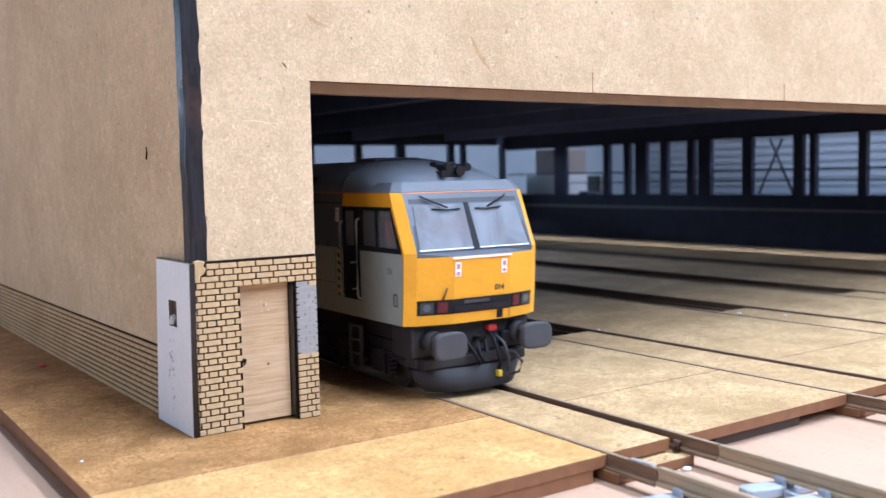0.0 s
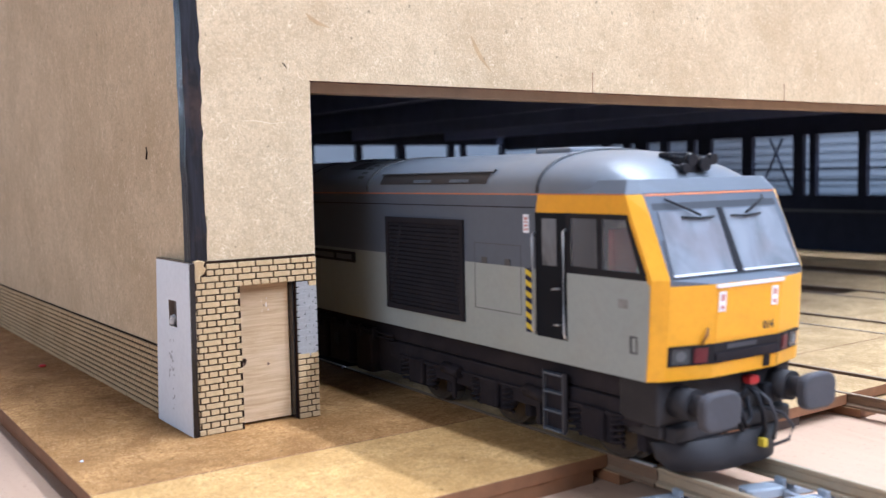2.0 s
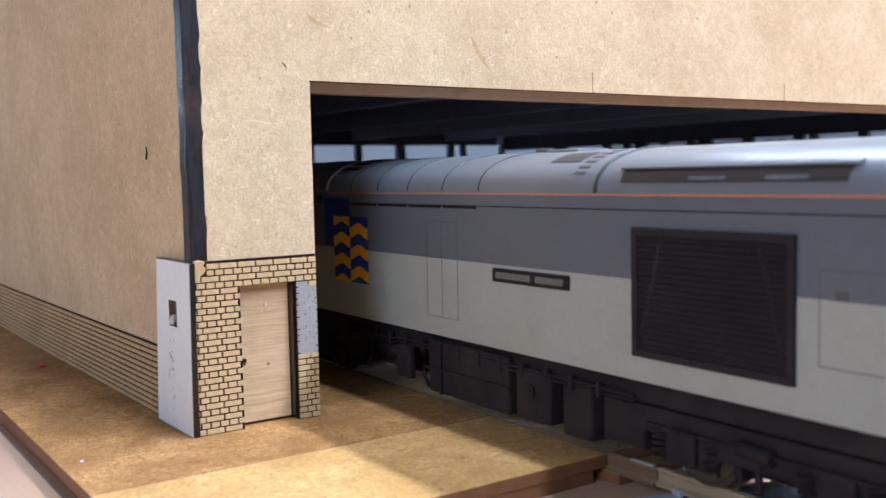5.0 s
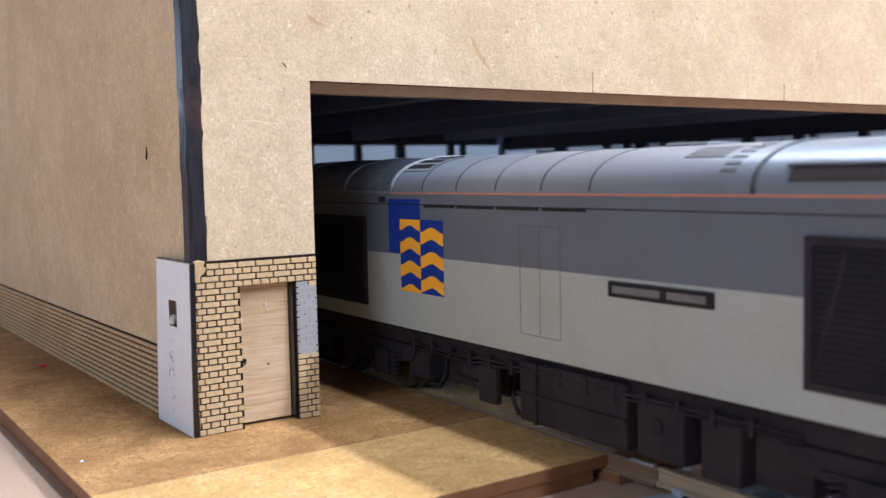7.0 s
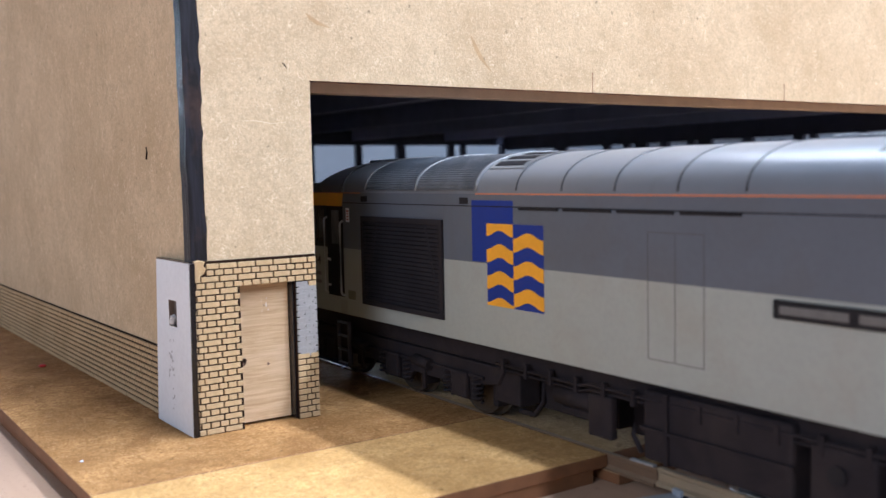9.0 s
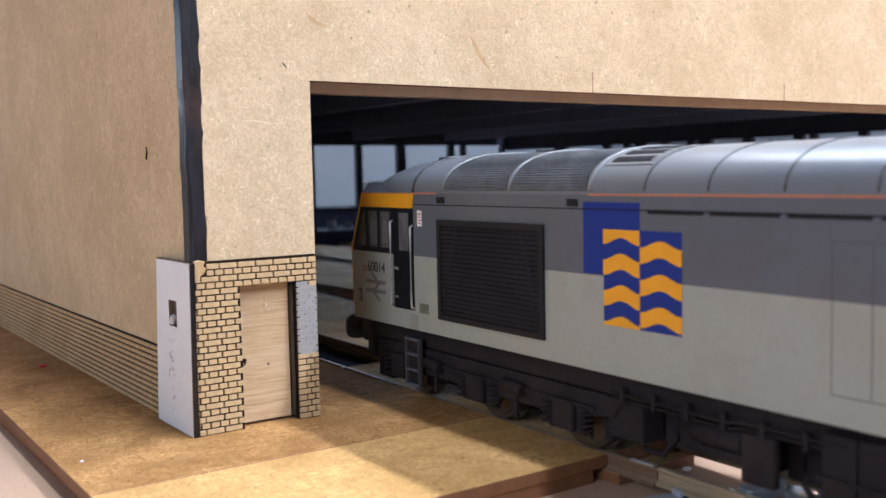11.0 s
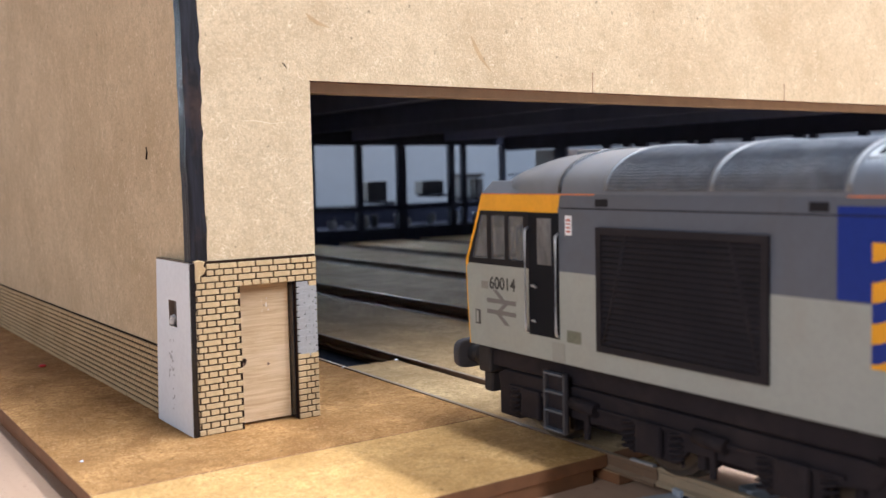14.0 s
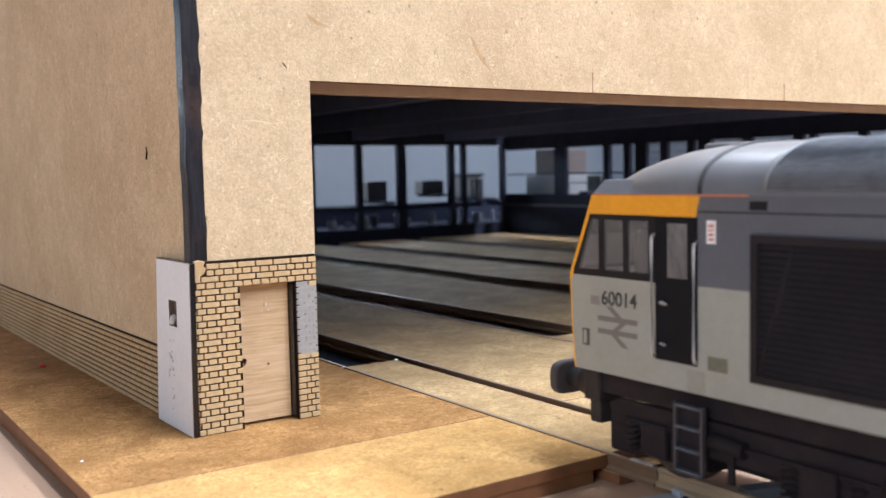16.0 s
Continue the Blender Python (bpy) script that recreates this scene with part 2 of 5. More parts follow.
def rail_profile(x, z):
    return [(x - 1.0, z - 2.9), (x + 1.0, z - 2.9), (x + 1.0, z - 2.4), (x + 0.3, z - 2.0), (x + 0.3, z - 0.9), (x + 0.5, z - 0.6), (x + 0.5, z - 0.08), (x + 0.4, z), (x - 0.4, z), (x - 0.5, z - 0.08), (x - 0.5, z - 0.6), (x - 0.3, z - 0.9), (x - 0.3, z - 2.0), (x - 1.0, z - 2.4)]


for k in range(n):
    track = thing("railway_track", "pair of model rails sunk into the board, dull brassy steel", "track", kind="structure")
    for side in (-1, 1):
        for y0, y1, mats in (((0.0, 105.5 if side < 0 else 107.8, [BRASS, BRASS]), (105.8 if side < 0 else 108.1, REAR_Y, [RAIL, RAILTOP])) if k == 0 else ((20.0, REAR_Y, [RAIL, RAILTOP]),)):
            bm = bmesh.new()
            ends = []
            for y in (y0, y1):
                x = track_x(k, y) + side * 8.75
                ends.append([bm.verts.new((px * M, y * M, pz * M)) for px, pz in rail_profile(x, 0.5 if side > 0 or y0 < 1 else 0.2)])
            c = len(ends[0])
            for i in range(c):
                bm.faces.new((ends[0][i], ends[0][(i + 1) % c], ends[1][(i + 1) % c], ends[1][i]))
            bm.faces.new(ends[0]), bm.faces.new(ends[1])
            bmesh.ops.recalc_face_normals(bm, faces=bm.faces[:])
            for f in bm.faces:
                f.material_index = 1 if f.normal.z > 0.4 else 0
            part("rail", bm, mats, track)

solder = bmesh.new()
box(solder, track_x(0, 110) - 9.2, track_x(0, 110) - 8.3, 106.6, 111.8, 0.15, 0.52, bevel=0.12)
part("solder", solder, paint("bright_solder", (0.62, 0.62, 0.62), 0.3, 0.1, metal=0.5), bpy.data.objects["railway_track"], "bright solder on the rail joint")

# ---- shed walls ----
TOP = 150.0
front = tagged(new("wall_front"), "plain hardboard shed front with a wide doorway", "wall", kind="structure")
bm = bmesh.new()
prism(bm, [(67.5, 32.6), (89.9, 32.6), (89.9, 66.5), (RIGHT_X - 6, 66.5), (RIGHT_X - 6, 0.05), (RIGHT_X + 3, 0.05), (RIGHT_X + 3, TOP), (67.5, TOP)], "y", WALL_Y, WALL_Y + 3)
for f in bm.faces:
    f.material_index = 0 if abs(f.normal.y) > 0.5 else 1
part("panel", bm, [BOARD, BURNT], front)
part("lintel", boxes((89.0, RIGHT_X, WALL_Y + 3.05, WALL_Y + 6.5, 64.4, 70), bevel=0.15), paint("lintel_wood", (0.32, 0.22, 0.14), 0.6, 0.3, scale=200, relief=0.2), front, "brown wooden strip behind the doorway's top edge")
left = tagged(new("wall_side"), "hardboard shed side wall with engraved brick base", "wall", kind="structure")
part("panel", boxes((65.0, 68.0, WALL_Y + 3.1, REAR_Y, 0.05, TOP)), BOARD, left)
rnd_strip = random.Random(5)
bm = bmesh.new()
heights = [32.7 + (TOP - 32.7) * k / 40 for k in range(41)]
prism(bm, [(64.3 + rnd_strip.uniform(-0.12, 0.1), z) for z in heights] + [(67.45 + rnd_strip.choice((-0.25, 0.0, 0.1, 0.3)), z) for z in heights[::-1]], "y", WALL_Y - 0.15, WALL_Y + 3.0)
part("corner_strip", bm, CORNER, left, "glossy black painted corner joint")
ceiling = tagged(part("ceiling", boxes((68.1, RIGHT_X - 6.1, WALL_Y + 6.6, REAR_Y + 3, 84, 87)), LIFTEDBLACK), "shed ceiling, black lifted by painted haze", "ceiling", kind="structure")
roof_panel = tagged(part("roof_panel", boxes((68.1, RIGHT_X + 3, WALL_Y + 3.1, REAR_Y + 3, TOP - 4, TOP)), BOARD), "hardboard shed roof", "roof", kind="structure")

# ---- brick piers, door and card panel of the front corner ----
COURSE, BRICK_L, JOINT = 1.19, 3.66, 0.22
rng = random.Random(4)
brick_meshes = {}


def brick(parent, axis, a, z, length, at, mat, high=COURSE - JOINT):
    """One engraved brick: a is where it begins along the wall, at is the wall's face."""
    key = (axis, round(length, 1), mat.name)
    if key not in brick_meshes:
        bm = bmesh.new()
        e, d = 0.06, 0.28
        if axis == "x":
            lo, hi = [(0, d, 0), (length, d, 0), (length, d, high), (0, d, high)], [(e, 0, e), (length - e, 0, e), (length - e, 0, high - e), (e, 0, high - e)]
        else:
            lo, hi = [(d, 0, 0), (d, length, 0), (d, length, high), (d, 0, high)], [(0, e, e), (0, length - e, e), (0, length - e, high - e), (0, e, high - e)]
        lo, hi = [[bm.verts.new([c * M for c in p]) for p in q] for q in (lo, hi)]
        bm.faces.new(hi)
        for i in range(4):
            bm.faces.new((lo[i], lo[(i + 1) % 4], hi[(i + 1) % 4], hi[i]))
        bmesh.ops.recalc_face_normals(bm, faces=bm.faces[:])
        me = bpy.data.meshes.new("brick")
        bm.to_mesh(me)
        bm.free()
        me.materials.append(mat)
        brick_meshes[key] = me
    ob = new("brick", brick_meshes[key])
    ob.parent = parent
    wob = rng.uniform(-0.04, 0.04)
    ob.location = (a * M, (at + wob) * M, z * M) if axis == "x" else ((at + wob) * M, a * M, z * M)
    return ob


def course(parent, axis, a0, a1, z, at, shift, mat_of, pitch):
    a = a0 - shift
    while a < a1 - 0.3:
        s, e = max(a, a0), min(a + pitch - JOINT, a1)
        if e - s > 0.14:
            brick(parent, axis, s, z, round(e - s, 1), at, mat_of((s + e) / 2, z))
        a += pitch


pier = tagged(new("wall_brick_pier"), "engraved brick doorway surround at the shed corner", "brick wall", kind="structure")
FACE = WALL_Y - 0.5
part("backing", boxes((64.6, 73.7, FACE + 0.25, 175.8, 0.05, 28.0), bevel=0.05), CHAR, pier)
part("backing", boxes((85.2, 89.8, FACE + 0.25, 175.8, 0.05, 28.0), bevel=0.05), CHAR, pier)
part("backing", boxes((64.6, 89.8, FACE + 0.25, 175.8, 28.05, 32.6), bevel=0.05), CHAR, pier)
stub = bmesh.new()
prism(stub, [(64.5, 29.2), (65.5, 29.0), (66.0, 29.9), (66.7, 30.3), (67.1, 31.2), (66.6, 31.8), (67.0, 32.5), (65.6, 32.9), (64.5, 32.6), (64.7, 31.0)], "y", FACE - 0.1, 173.2, bevel=0.2)
part("corner_stub", stub, BRICK, pier, "chipped bare hardboard corner")
primed = lambda x, z: PRIMER if x > 85 and 12.4 < z < 27.2 - (x - 85) * 0.45 else BRICK
for row in range(27):
    z = 0.15 + row * COURSE
    pitch = BRICK_L / 2 if row % 2 else BRICK_L
    for a0, a1 in (((64.75, 73.65), (85.35, 89.75)) if z < 27.4 else ((67.2 if z > 29 else 64.75, 89.75),)):
        first = 64.75 + (0.45 if row % 2 else 1.37)
        course(pier, "x", a0, a1, z, FACE, (a0 - first) % pitch, primed, pitch)
bm = bmesh.new()
for k in range(12):
    x0 = 85.5 + rng.uniform(0, 0.5)
    box(bm, x0, 89.65 - rng.uniform(0, 0.5), FACE + 0.03, FACE + 0.2, 12.5 + k * COURSE, 13.55 + k * COURSE)
part("paint_patch", bm, PRIMER, pier, "grey primer brushed over the bricks")

door = thing("door", "unpainted plywood door set into the brick doorway", "door")
part("leaf", boxes((73.9, 84.7, 174.6, 176.0, 0.55, 27.9), bevel=0.12), DOORWOOD, door)
part("edge_strip", boxes((84.75, 85.17, 172.9, 176.0, 0.3, 27.9), bevel=0.08), BLACK, door, "black painted door jamb")
bm = bmesh.new()
for x, z, r in ((80.0, 11.5, 0.28), (74.7, 12.4, 0.75), (75.0, 12.7, 0.5)):
    bmesh.ops.create_circle(bm, cap_ends=True, segments=12, radius=r * M, matrix=pose(x * M, 174.585 * M, z * M, 90, 0, 0))
part("knot", bm, paint("knot", (0.16, 0.09, 0.06), 0.6, 0.3), door)
bm = bmesh.new()
r2 = random.Random(8)
for k in range(9):
    x, z = 79.6 + r2.gauss(0, 0.7), 22.8 + r2.gauss(0, 0.9)
    bmesh.ops.create_circle(bm, cap_ends=True, segments=7, radius=r2.uniform(0.15, 0.5) * M, matrix=pose(x * M, (174.58 - 0.002 * k) * M, z * M, 90, 0, r2.uniform(0, 90)))
part("paint_smear", bm, paint("pale_smear", (0.66, 0.56, 0.46), 0.6, 0.1), door, "pale paint smear")

card = thing("card_panel", "white plastic card panel with a small hole on the shed wall", "panel")
bm = bmesh.new()
rings = [[[bm.verts.new((x * M, y * M, z * M)) for y, z in q] for q in (((172.4, 0.05), (191.5, 0.05), (188.9, 32.4), (171.3, 32.4)), ((178.6, 19.9), (182.8, 19.9), (182.8, 24.9), (178.6, 24.9)))] for x in (63.5, 64.5)]
for k in range(4):
    j = (k + 1) % 4
    for side in (0, 1):
        bm.faces.new((rings[side][0][k], rings[side][0][j], rings[side][1][j], rings[side][1][k]))
    for ring in (0, 1):
        bm.faces.new((rings[0][ring][k], rings[0][ring][j], rings[1][ring][j], rings[1][ring][k]))
bmesh.ops.recalc_face_normals(bm, faces=bm.faces[:])
# inner faces of the hole coloured brown, darker than the white sheet
HOLEWALL = paint("brown_hole_edge", (0.15, 0.11, 0.085), 0.7, 0.6, scale=500)
for f in bm.faces:
    c = f.calc_center_median() / M
    if 178.0 < c.y < 183.0 and 19.0 < c.z < 25.5 and 63.7 < c.x < 64.3:
        f.material_index = 1
part("sheet", bm, [WHITE, HOLEWALL], card)
part("backing", boxes((64.55, 64.9, 176, 186, 17, 27)), paint("brown_backing", (0.11, 0.085, 0.07), 0.6, 0.7, scale=500), card)
bm = bmesh.new()
for k in range(9):
    bmesh.ops.create_icosphere(bm, subdivisions=1, radius=r2.uniform(0.35, 0.8) * M, matrix=pose(r2.uniform(63.75, 64.4) * M, 182.6 * M, r2.uniform(20.1, 22.4) * M, r2.uniform(0, 90), 0, r2.uniform(0, 90)))
part("filler", bm, paint("white_filler", (0.70, 0.68, 0.66), 0.7, 0.2), card, "crumbly white filler in the hole")
part("edge", prism(boxes((63.55, 64.55, 171.4, 188.8, 32.41, 32.7)), [(172.0, 0.05), (172.38, 0.05), (171.28, 32.4), (170.9, 32.4)], "x", 63.56, 64.52), BLACK, card, "black painted edge")
bm = bmesh.new()
for k in range(26):
    y, z = 182.2 + r2.gauss(0, 0.9), 11.5 + r2.gauss(0, 2.6)
    box(bm, 63.48, 63.51, y, y + r2.uniform(0.15, 0.5), z, z + r2.uniform(0.2, 0.7))
part("scuff", bm, paint("grey_scuff", (0.40, 0.40, 0.42), 0.6, 0.2), card, "grey scuff marks")

# ---- engraved brick base of the side wall ----
part("brick_backing", boxes((64.86, 65.0, 191.4, REAR_Y, 0.05, 14.5)), CHAR, left)
far = bmesh.new()
for row in range(12):
    z = 0.15 + row * COURSE
    pitch = BRICK_L / 2 if row % 2 else BRICK_L
    a = 191.5 if row % 2 else 192.4 - BRICK_L / 2
    while a < REAR_Y - 4:
        if 191.4 <= a < 252:
            brick(left, "y", a, z, round(pitch - JOINT, 1), 64.6, BRICK, COURSE - 0.36)
        elif a >= 252:
            box(far, 64.6, 64.87, a, a + pitch - JOINT, z, z + COURSE - 0.36)
        a += pitch
tagged(part("brick_run", far, BRICK, left), kind="stuff")

# small marks: pencilled cuts over the doorway, a nick in the side wall, crumbs on the floor
bm = boxes((165.6, 165.85, WALL_Y - 0.03, WALL_Y + 0.1, 66.5, 71.2), (239.8, 240.1, WALL_Y - 0.03, WALL_Y + 0.1, 66.5, 71.3))
part("saw_cut", bm, BURNT, front)
STAIN = paint("board_scuff", (0.50, 0.345, 0.19), 0.8, 0.2, spec=0.05, scale=500)
SCRATCH = paint("pale_scratch", (0.80, 0.68, 0.48), 0.8, 0.1, spec=0.05)
for mat, path, wide in ((STAIN, ((129.6, 77.6), (130.6, 75.4), (132.4, 72.6), (134.9, 70.2)), 0.55), (STAIN, ((89.6, 79.4), (91.0, 78.2), (92.6, 77.4), (94.6, 77.0)), 0.8), (CHAR, ((84.1, 69.7), (84.6, 69.2), (85.1, 68.6)), 0.16), (SCRATCH, ((75.4, 58.4), (78.4, 58.5), (81.4, 58.0), (84.4, 58.3)), 0.12), (SCRATCH, ((281.0, 86.3), (281.8, 85.9), (282.6, 85.3)), 0.25)):
    bm = bmesh.new()
    last = len(path) - 1
    rim = [(x - wide * (0.15 + math.sin(math.pi * k / last)) * 0.9, z) for k, (x, z) in enumerate(path)] + [(x + wide * (0.15 + math.sin(math.pi * k / last)), z + 0.1) for k, (x, z) in reversed(list(enumerate(path)))]
    prism(bm, rim, "y", WALL_Y - 0.02, WALL_Y + 0.1)
    part("scuff_mark", bm, mat, front)
bm = bmesh.new()
rod(bm, [(64.95, 196.2, 54.4), (64.9, 195.8, 53.2), (64.95, 196.4, 52.0)], 0.22, 6)
part("nick", bm, CHAR, left)
for name, label, x, y, r, mat in (("crumb", "red crumb on the hardboard floor", 58.2, 265.8, 0.9, RED), ("crumb", "white plaster crumb on the hardboard floor", 42.8, 169.9, 0.32, WHITE), ("crumb", "white plaster crumb on the plywood", 129.3, 112.2, 0.8, WHITE), ("crumb", "white solder crumb beside the pit", 133.0, 212.0, 0.55, WHITE), ("crumb", "white solder crumb beside the pit", 117.6, 212.6, 0.45, WHITE), ("crumb", "white solder crumb beside the pit", 204.5, 211.5, 0.6, WHITE), ("crumb", "white solder crumb beside the pit", 261.5, 205.0, 0.7, WHITE), ("crumb", "white solder crumb beside the pit", 268.8, 192.6, 0.6, WHITE)):
    bm = bmesh.new()
    bmesh.ops.create_icosphere(bm, subdivisions=2, radius=r * M)
    for v in bm.verts:
        v.co = Vector((v.co.x * rng.uniform(0.8, 1.3), v.co.y * rng.uniform(0.7, 1.2), v.co.z * 0.5))
    ob = tagged(part(name, bm, mat, smooth=True), label, "crumb", "crumbs")
    ob.location = (x * M, y * M, (r * 0.4 + (-4.5 if y < EDGE_Y else 0.0)) * M)

# ---- far side of the shed: black posts and beams, light beyond ----
rear = tagged(new("wall_rear"), "black skeleton of posts and beams closing the shed", "wall", kind="structure")
part("beam", boxes((68, RIGHT_X, REAR_Y, REAR_Y + 4, 70.5, 84)), SHADE, rear)
part("beam", boxes((68, RIGHT_X, REAR_Y, REAR_Y + 4, 22.5, 26.0)), SHADE, rear)
part("sill", boxes((68, RIGHT_X, REAR_Y + 0.1, REAR_Y + 4, -4.4, 9.0)), SHADE, rear)
part("side_return", boxes((68.1, 325, REAR_Y, REAR_Y + 4, 9.1, 70.4)), SHADE, rear)
for x0, x1 in ((359.4, 364.1), (394.9, 402.0), (442.3, 447.1), (454.8, 458.6), (494.0, 498.0)):
    part("post", boxes((x0, x1, REAR_Y - 0.1, REAR_Y + 4.1, 9.0, 70.4)), SHADE, rear)
right = tagged(new("wall_far_side"), "black skeleton of posts with tall openings", "wall", kind="structure")
part("plinth", boxes((RIGHT_X, RIGHT_X + 4, 180, REAR_Y, -4.4, 22.0)), SHADE, right)
part("rail_line", boxes((RIGHT_X - 0.5, RIGHT_X + 2, 180, REAR_Y, 22.0, 23.4)), paint("dull_grey", (0.06, 0.065, 0.075), 0.6), right)
part("plinth_cap", boxes((RIGHT_X, RIGHT_X + 4, 180, REAR_Y, 23.4, 31.5)), SHADE, right)
part("beam", boxes((RIGHT_X, RIGHT_X + 4, 176, REAR_Y, 66.3, 84)), SHADE, right)
for y0, y1 in ((548.3, 560.9), (502.6, 508.3), (482.8, 488.2), (467.0, 477.5), (448.3, 454.3), (425.8, 431.4), (412.1, 422.1), (380.6, 387.7), (345.2, 351.6), (336.7, 340.7), (305.3, 310.3), (262, 270), (215, 224)):
    part("post", boxes((RIGHT_X - 0.6, RIGHT_X + 3, y0, y1, 31.4, 66.4)), SHADE, right)
bm = bmesh.new()
rod(bm, [(RIGHT_X + 2, 360.6, 65), (RIGHT_X + 2, 377.5, 32)], 0.7, 6), rod(bm, [(RIGHT_X + 2, 369.5, 65), (RIGHT_X + 2, 353, 32)], 0.7, 6)
part("brace", bm, SHADE, right)
part("rail_line", boxes((RIGHT_X + 1.5, RIGHT_X + 2.5, 180, REAR_Y, 46.3, 47.3), (RIGHT_X + 1.5, RIGHT_X + 2.5, 180, 545, 39.5, 40.3)), SHADE, right)
for k in range(5):
    x = 110 + k * 82
    part("truss", boxes((x, x + 3, WALL_Y + 8, REAR_Y, 74, 83.9)), LIFTEDBLACK, rear)

# the workshop beyond: dimmed wall, shelf and stored things, far out of focus
# walls seen through the openings get a darker grey, dim light in the colour
DIMWALL = paint("room_wall_dimmed", (0.080, 0.098, 0.124), 0.8, 0.12, scale=6, relief=0.0)
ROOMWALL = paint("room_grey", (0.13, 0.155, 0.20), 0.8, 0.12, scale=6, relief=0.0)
wall = tagged(part("wall_room_north", boxes((-1770, 1621, 1500, 1520, -700, 1700)), DIMWALL), "workshop wall in grey darkened to look dim", "wall", kind="structure")
wall2 = tagged(part("wall_room_east", boxes((1600, 1620, -2750, 1499, -700, 1700)), DIMWALL), "workshop wall in grey darkened to look dim", "wall", kind="structure")
tagged(part("wall_room_west", boxes((-1770, -1750, -2750, 1499, -700, 1700)), ROOMWALL), "plain grey workshop wall", "wall", kind="structure")
tagged(part("wall_room_south", boxes((-1770, 1621, -2771, -2751, -700, 1700)), ROOMWALL), "plain grey workshop wall", "wall", kind="structure")
tagged(part("ceiling_room", boxes((-1748, 1598, -2749, 1498, 1560, 1580)), ROOMWALL), "plain grey workshop ceiling", "ceiling", kind="structure")
tagged(part("floor_room", boxes((-1748, 1598, -2749, 1498, -720, -700.5)), ROOMWALL), "plain grey workshop floor", "floor", kind="structure")
bm = bmesh.new()
for k in range(26):
    box(bm, 1594, 1599.5, -200, 1498, -120 + k * 15, -109 + k * 15)
# cladding darkened in its colour as well, to look dim
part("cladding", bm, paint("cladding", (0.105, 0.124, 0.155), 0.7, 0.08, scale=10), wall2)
MIDPOT = paint("grey_pot", (0.16, 0.16, 0.17), 0.6, 0.2)
BOXGREY = paint("dark_box", (0.012, 0.014, 0.022), 0.6, 0.3)
PALEBOX = paint("pale_box", (0.15, 0.165, 0.19), 0.7, 0.1)
for x0, x1, y0, y1, z0, z1, mat, label in ((380, 397, 640, 652, 29, 44, BOXGREY, "dark storage box fixed behind the shed posts"), (430, 450, 640, 652, 33, 43.5, BOXGREY, "dark storage box fixed behind the shed posts"), (476, 484, 632, 640, 29, 44, BOXGREY, "dark narrow box behind the shed posts")):
    ob = thing("storage_box", label, "box", group="boxes behind the shed")
    part("carton", boxes((x0, x1, y0, y1, z0, z1), bevel=0.6), mat, ob)
    part("shelf_bracket", boxes((x0 + 3, x1 - 3, REAR_Y + 4.1, y1, z0 - 2.1, z0)), SHADE, ob)
ob = thing("storage_box", "dark storage box beyond the shed openings", "box", group="boxes behind the shed")
part("carton", boxes((512, 520, 527, 541, 33.5, 45.0), bevel=0.6), BOXGREY, ob)
part("shelf_bracket", boxes((RIGHT_X + 4.1, 520, 529, 539, 31.4, 33.45)), SHADE, ob)
ob = thing("storage_box", "pale carton with a dark lid behind the shed posts", "box", group="boxes behind the shed")
part("carton", boxes((472, 494, 648, 662, 28.5, 46), bevel=0.6), PALEBOX, ob)
part("lid", boxes((470, 496, 646, 664, 46.05, 48.6), bevel=0.4), BOXGREY, ob)
part("shelf_bracket", boxes((474, 492, REAR_Y + 4.1, 662, 26.2, 28.45)), SHADE, ob)
ob = thing("cabinet", "pale grey cabinet with a brown top beyond the shed", "cabinet")
part("carcass", boxes((512, 540, 566, 612, -4.5, 46), bevel=0.8), PALEBOX, ob)
part("top_box", boxes((512, 540, 570, 600, 46.05, 66), bevel=0.8), paint("brown_box", (0.07, 0.06, 0.06), 0.7, 0.2), ob)
part("cabinet_door", boxes((511.2, 511.95, 568, 588, -3, 44), bevel=0.2), paint("cabinet_door", (0.15, 0.16, 0.18), 0.6, 0.1), ob)
r3 = random.Random(21)
bench = thing("shelf", "black shelf behind the shed carrying small jars", "shelf")
part("board", boxes((300, 720, REAR_Y + 12, REAR_Y + 60, 7.0, 9.0), bevel=0.3), SHADE, bench)
part("back", boxes((300, 720, REAR_Y + 60.1, REAR_Y + 62, -4.4, 25)), SHADE, bench)
part("leg", boxes((310, 318, REAR_Y + 20, REAR_Y + 50, -4.5, 6.95)), SHADE, bench)
part("leg", boxes((700, 708, REAR_Y + 20, REAR_Y + 50, -4.5, 6.95)), SHADE, bench)
for k in range(17):
    x = 335 + k * 11.5 + r3.uniform(-3, 3)
    h, r = r3.uniform(3.5, 9), r3.uniform(1.6, 3.6)
    jar = thing("jar", r3.choice(("small white jar on the black shelf",)) if k % 3 == 0 else "small dull grey pot on the black shelf", "jar", group="jars on the shelf")
    bm = bmesh.new()
    bmesh.ops.create_cone(bm, cap_ends=True, segments=14, radius1=r * M, radius2=r * 0.92 * M, depth=h * M, matrix=pose(x * M, (REAR_Y + 25 + r3.uniform(-6, 12)) * M, (9.0 + h / 2) * M))
    part("pot", bm, PALEBOX if k % 3 == 0 else MIDPOT if k % 3 == 1 else BOXGREY, jar)

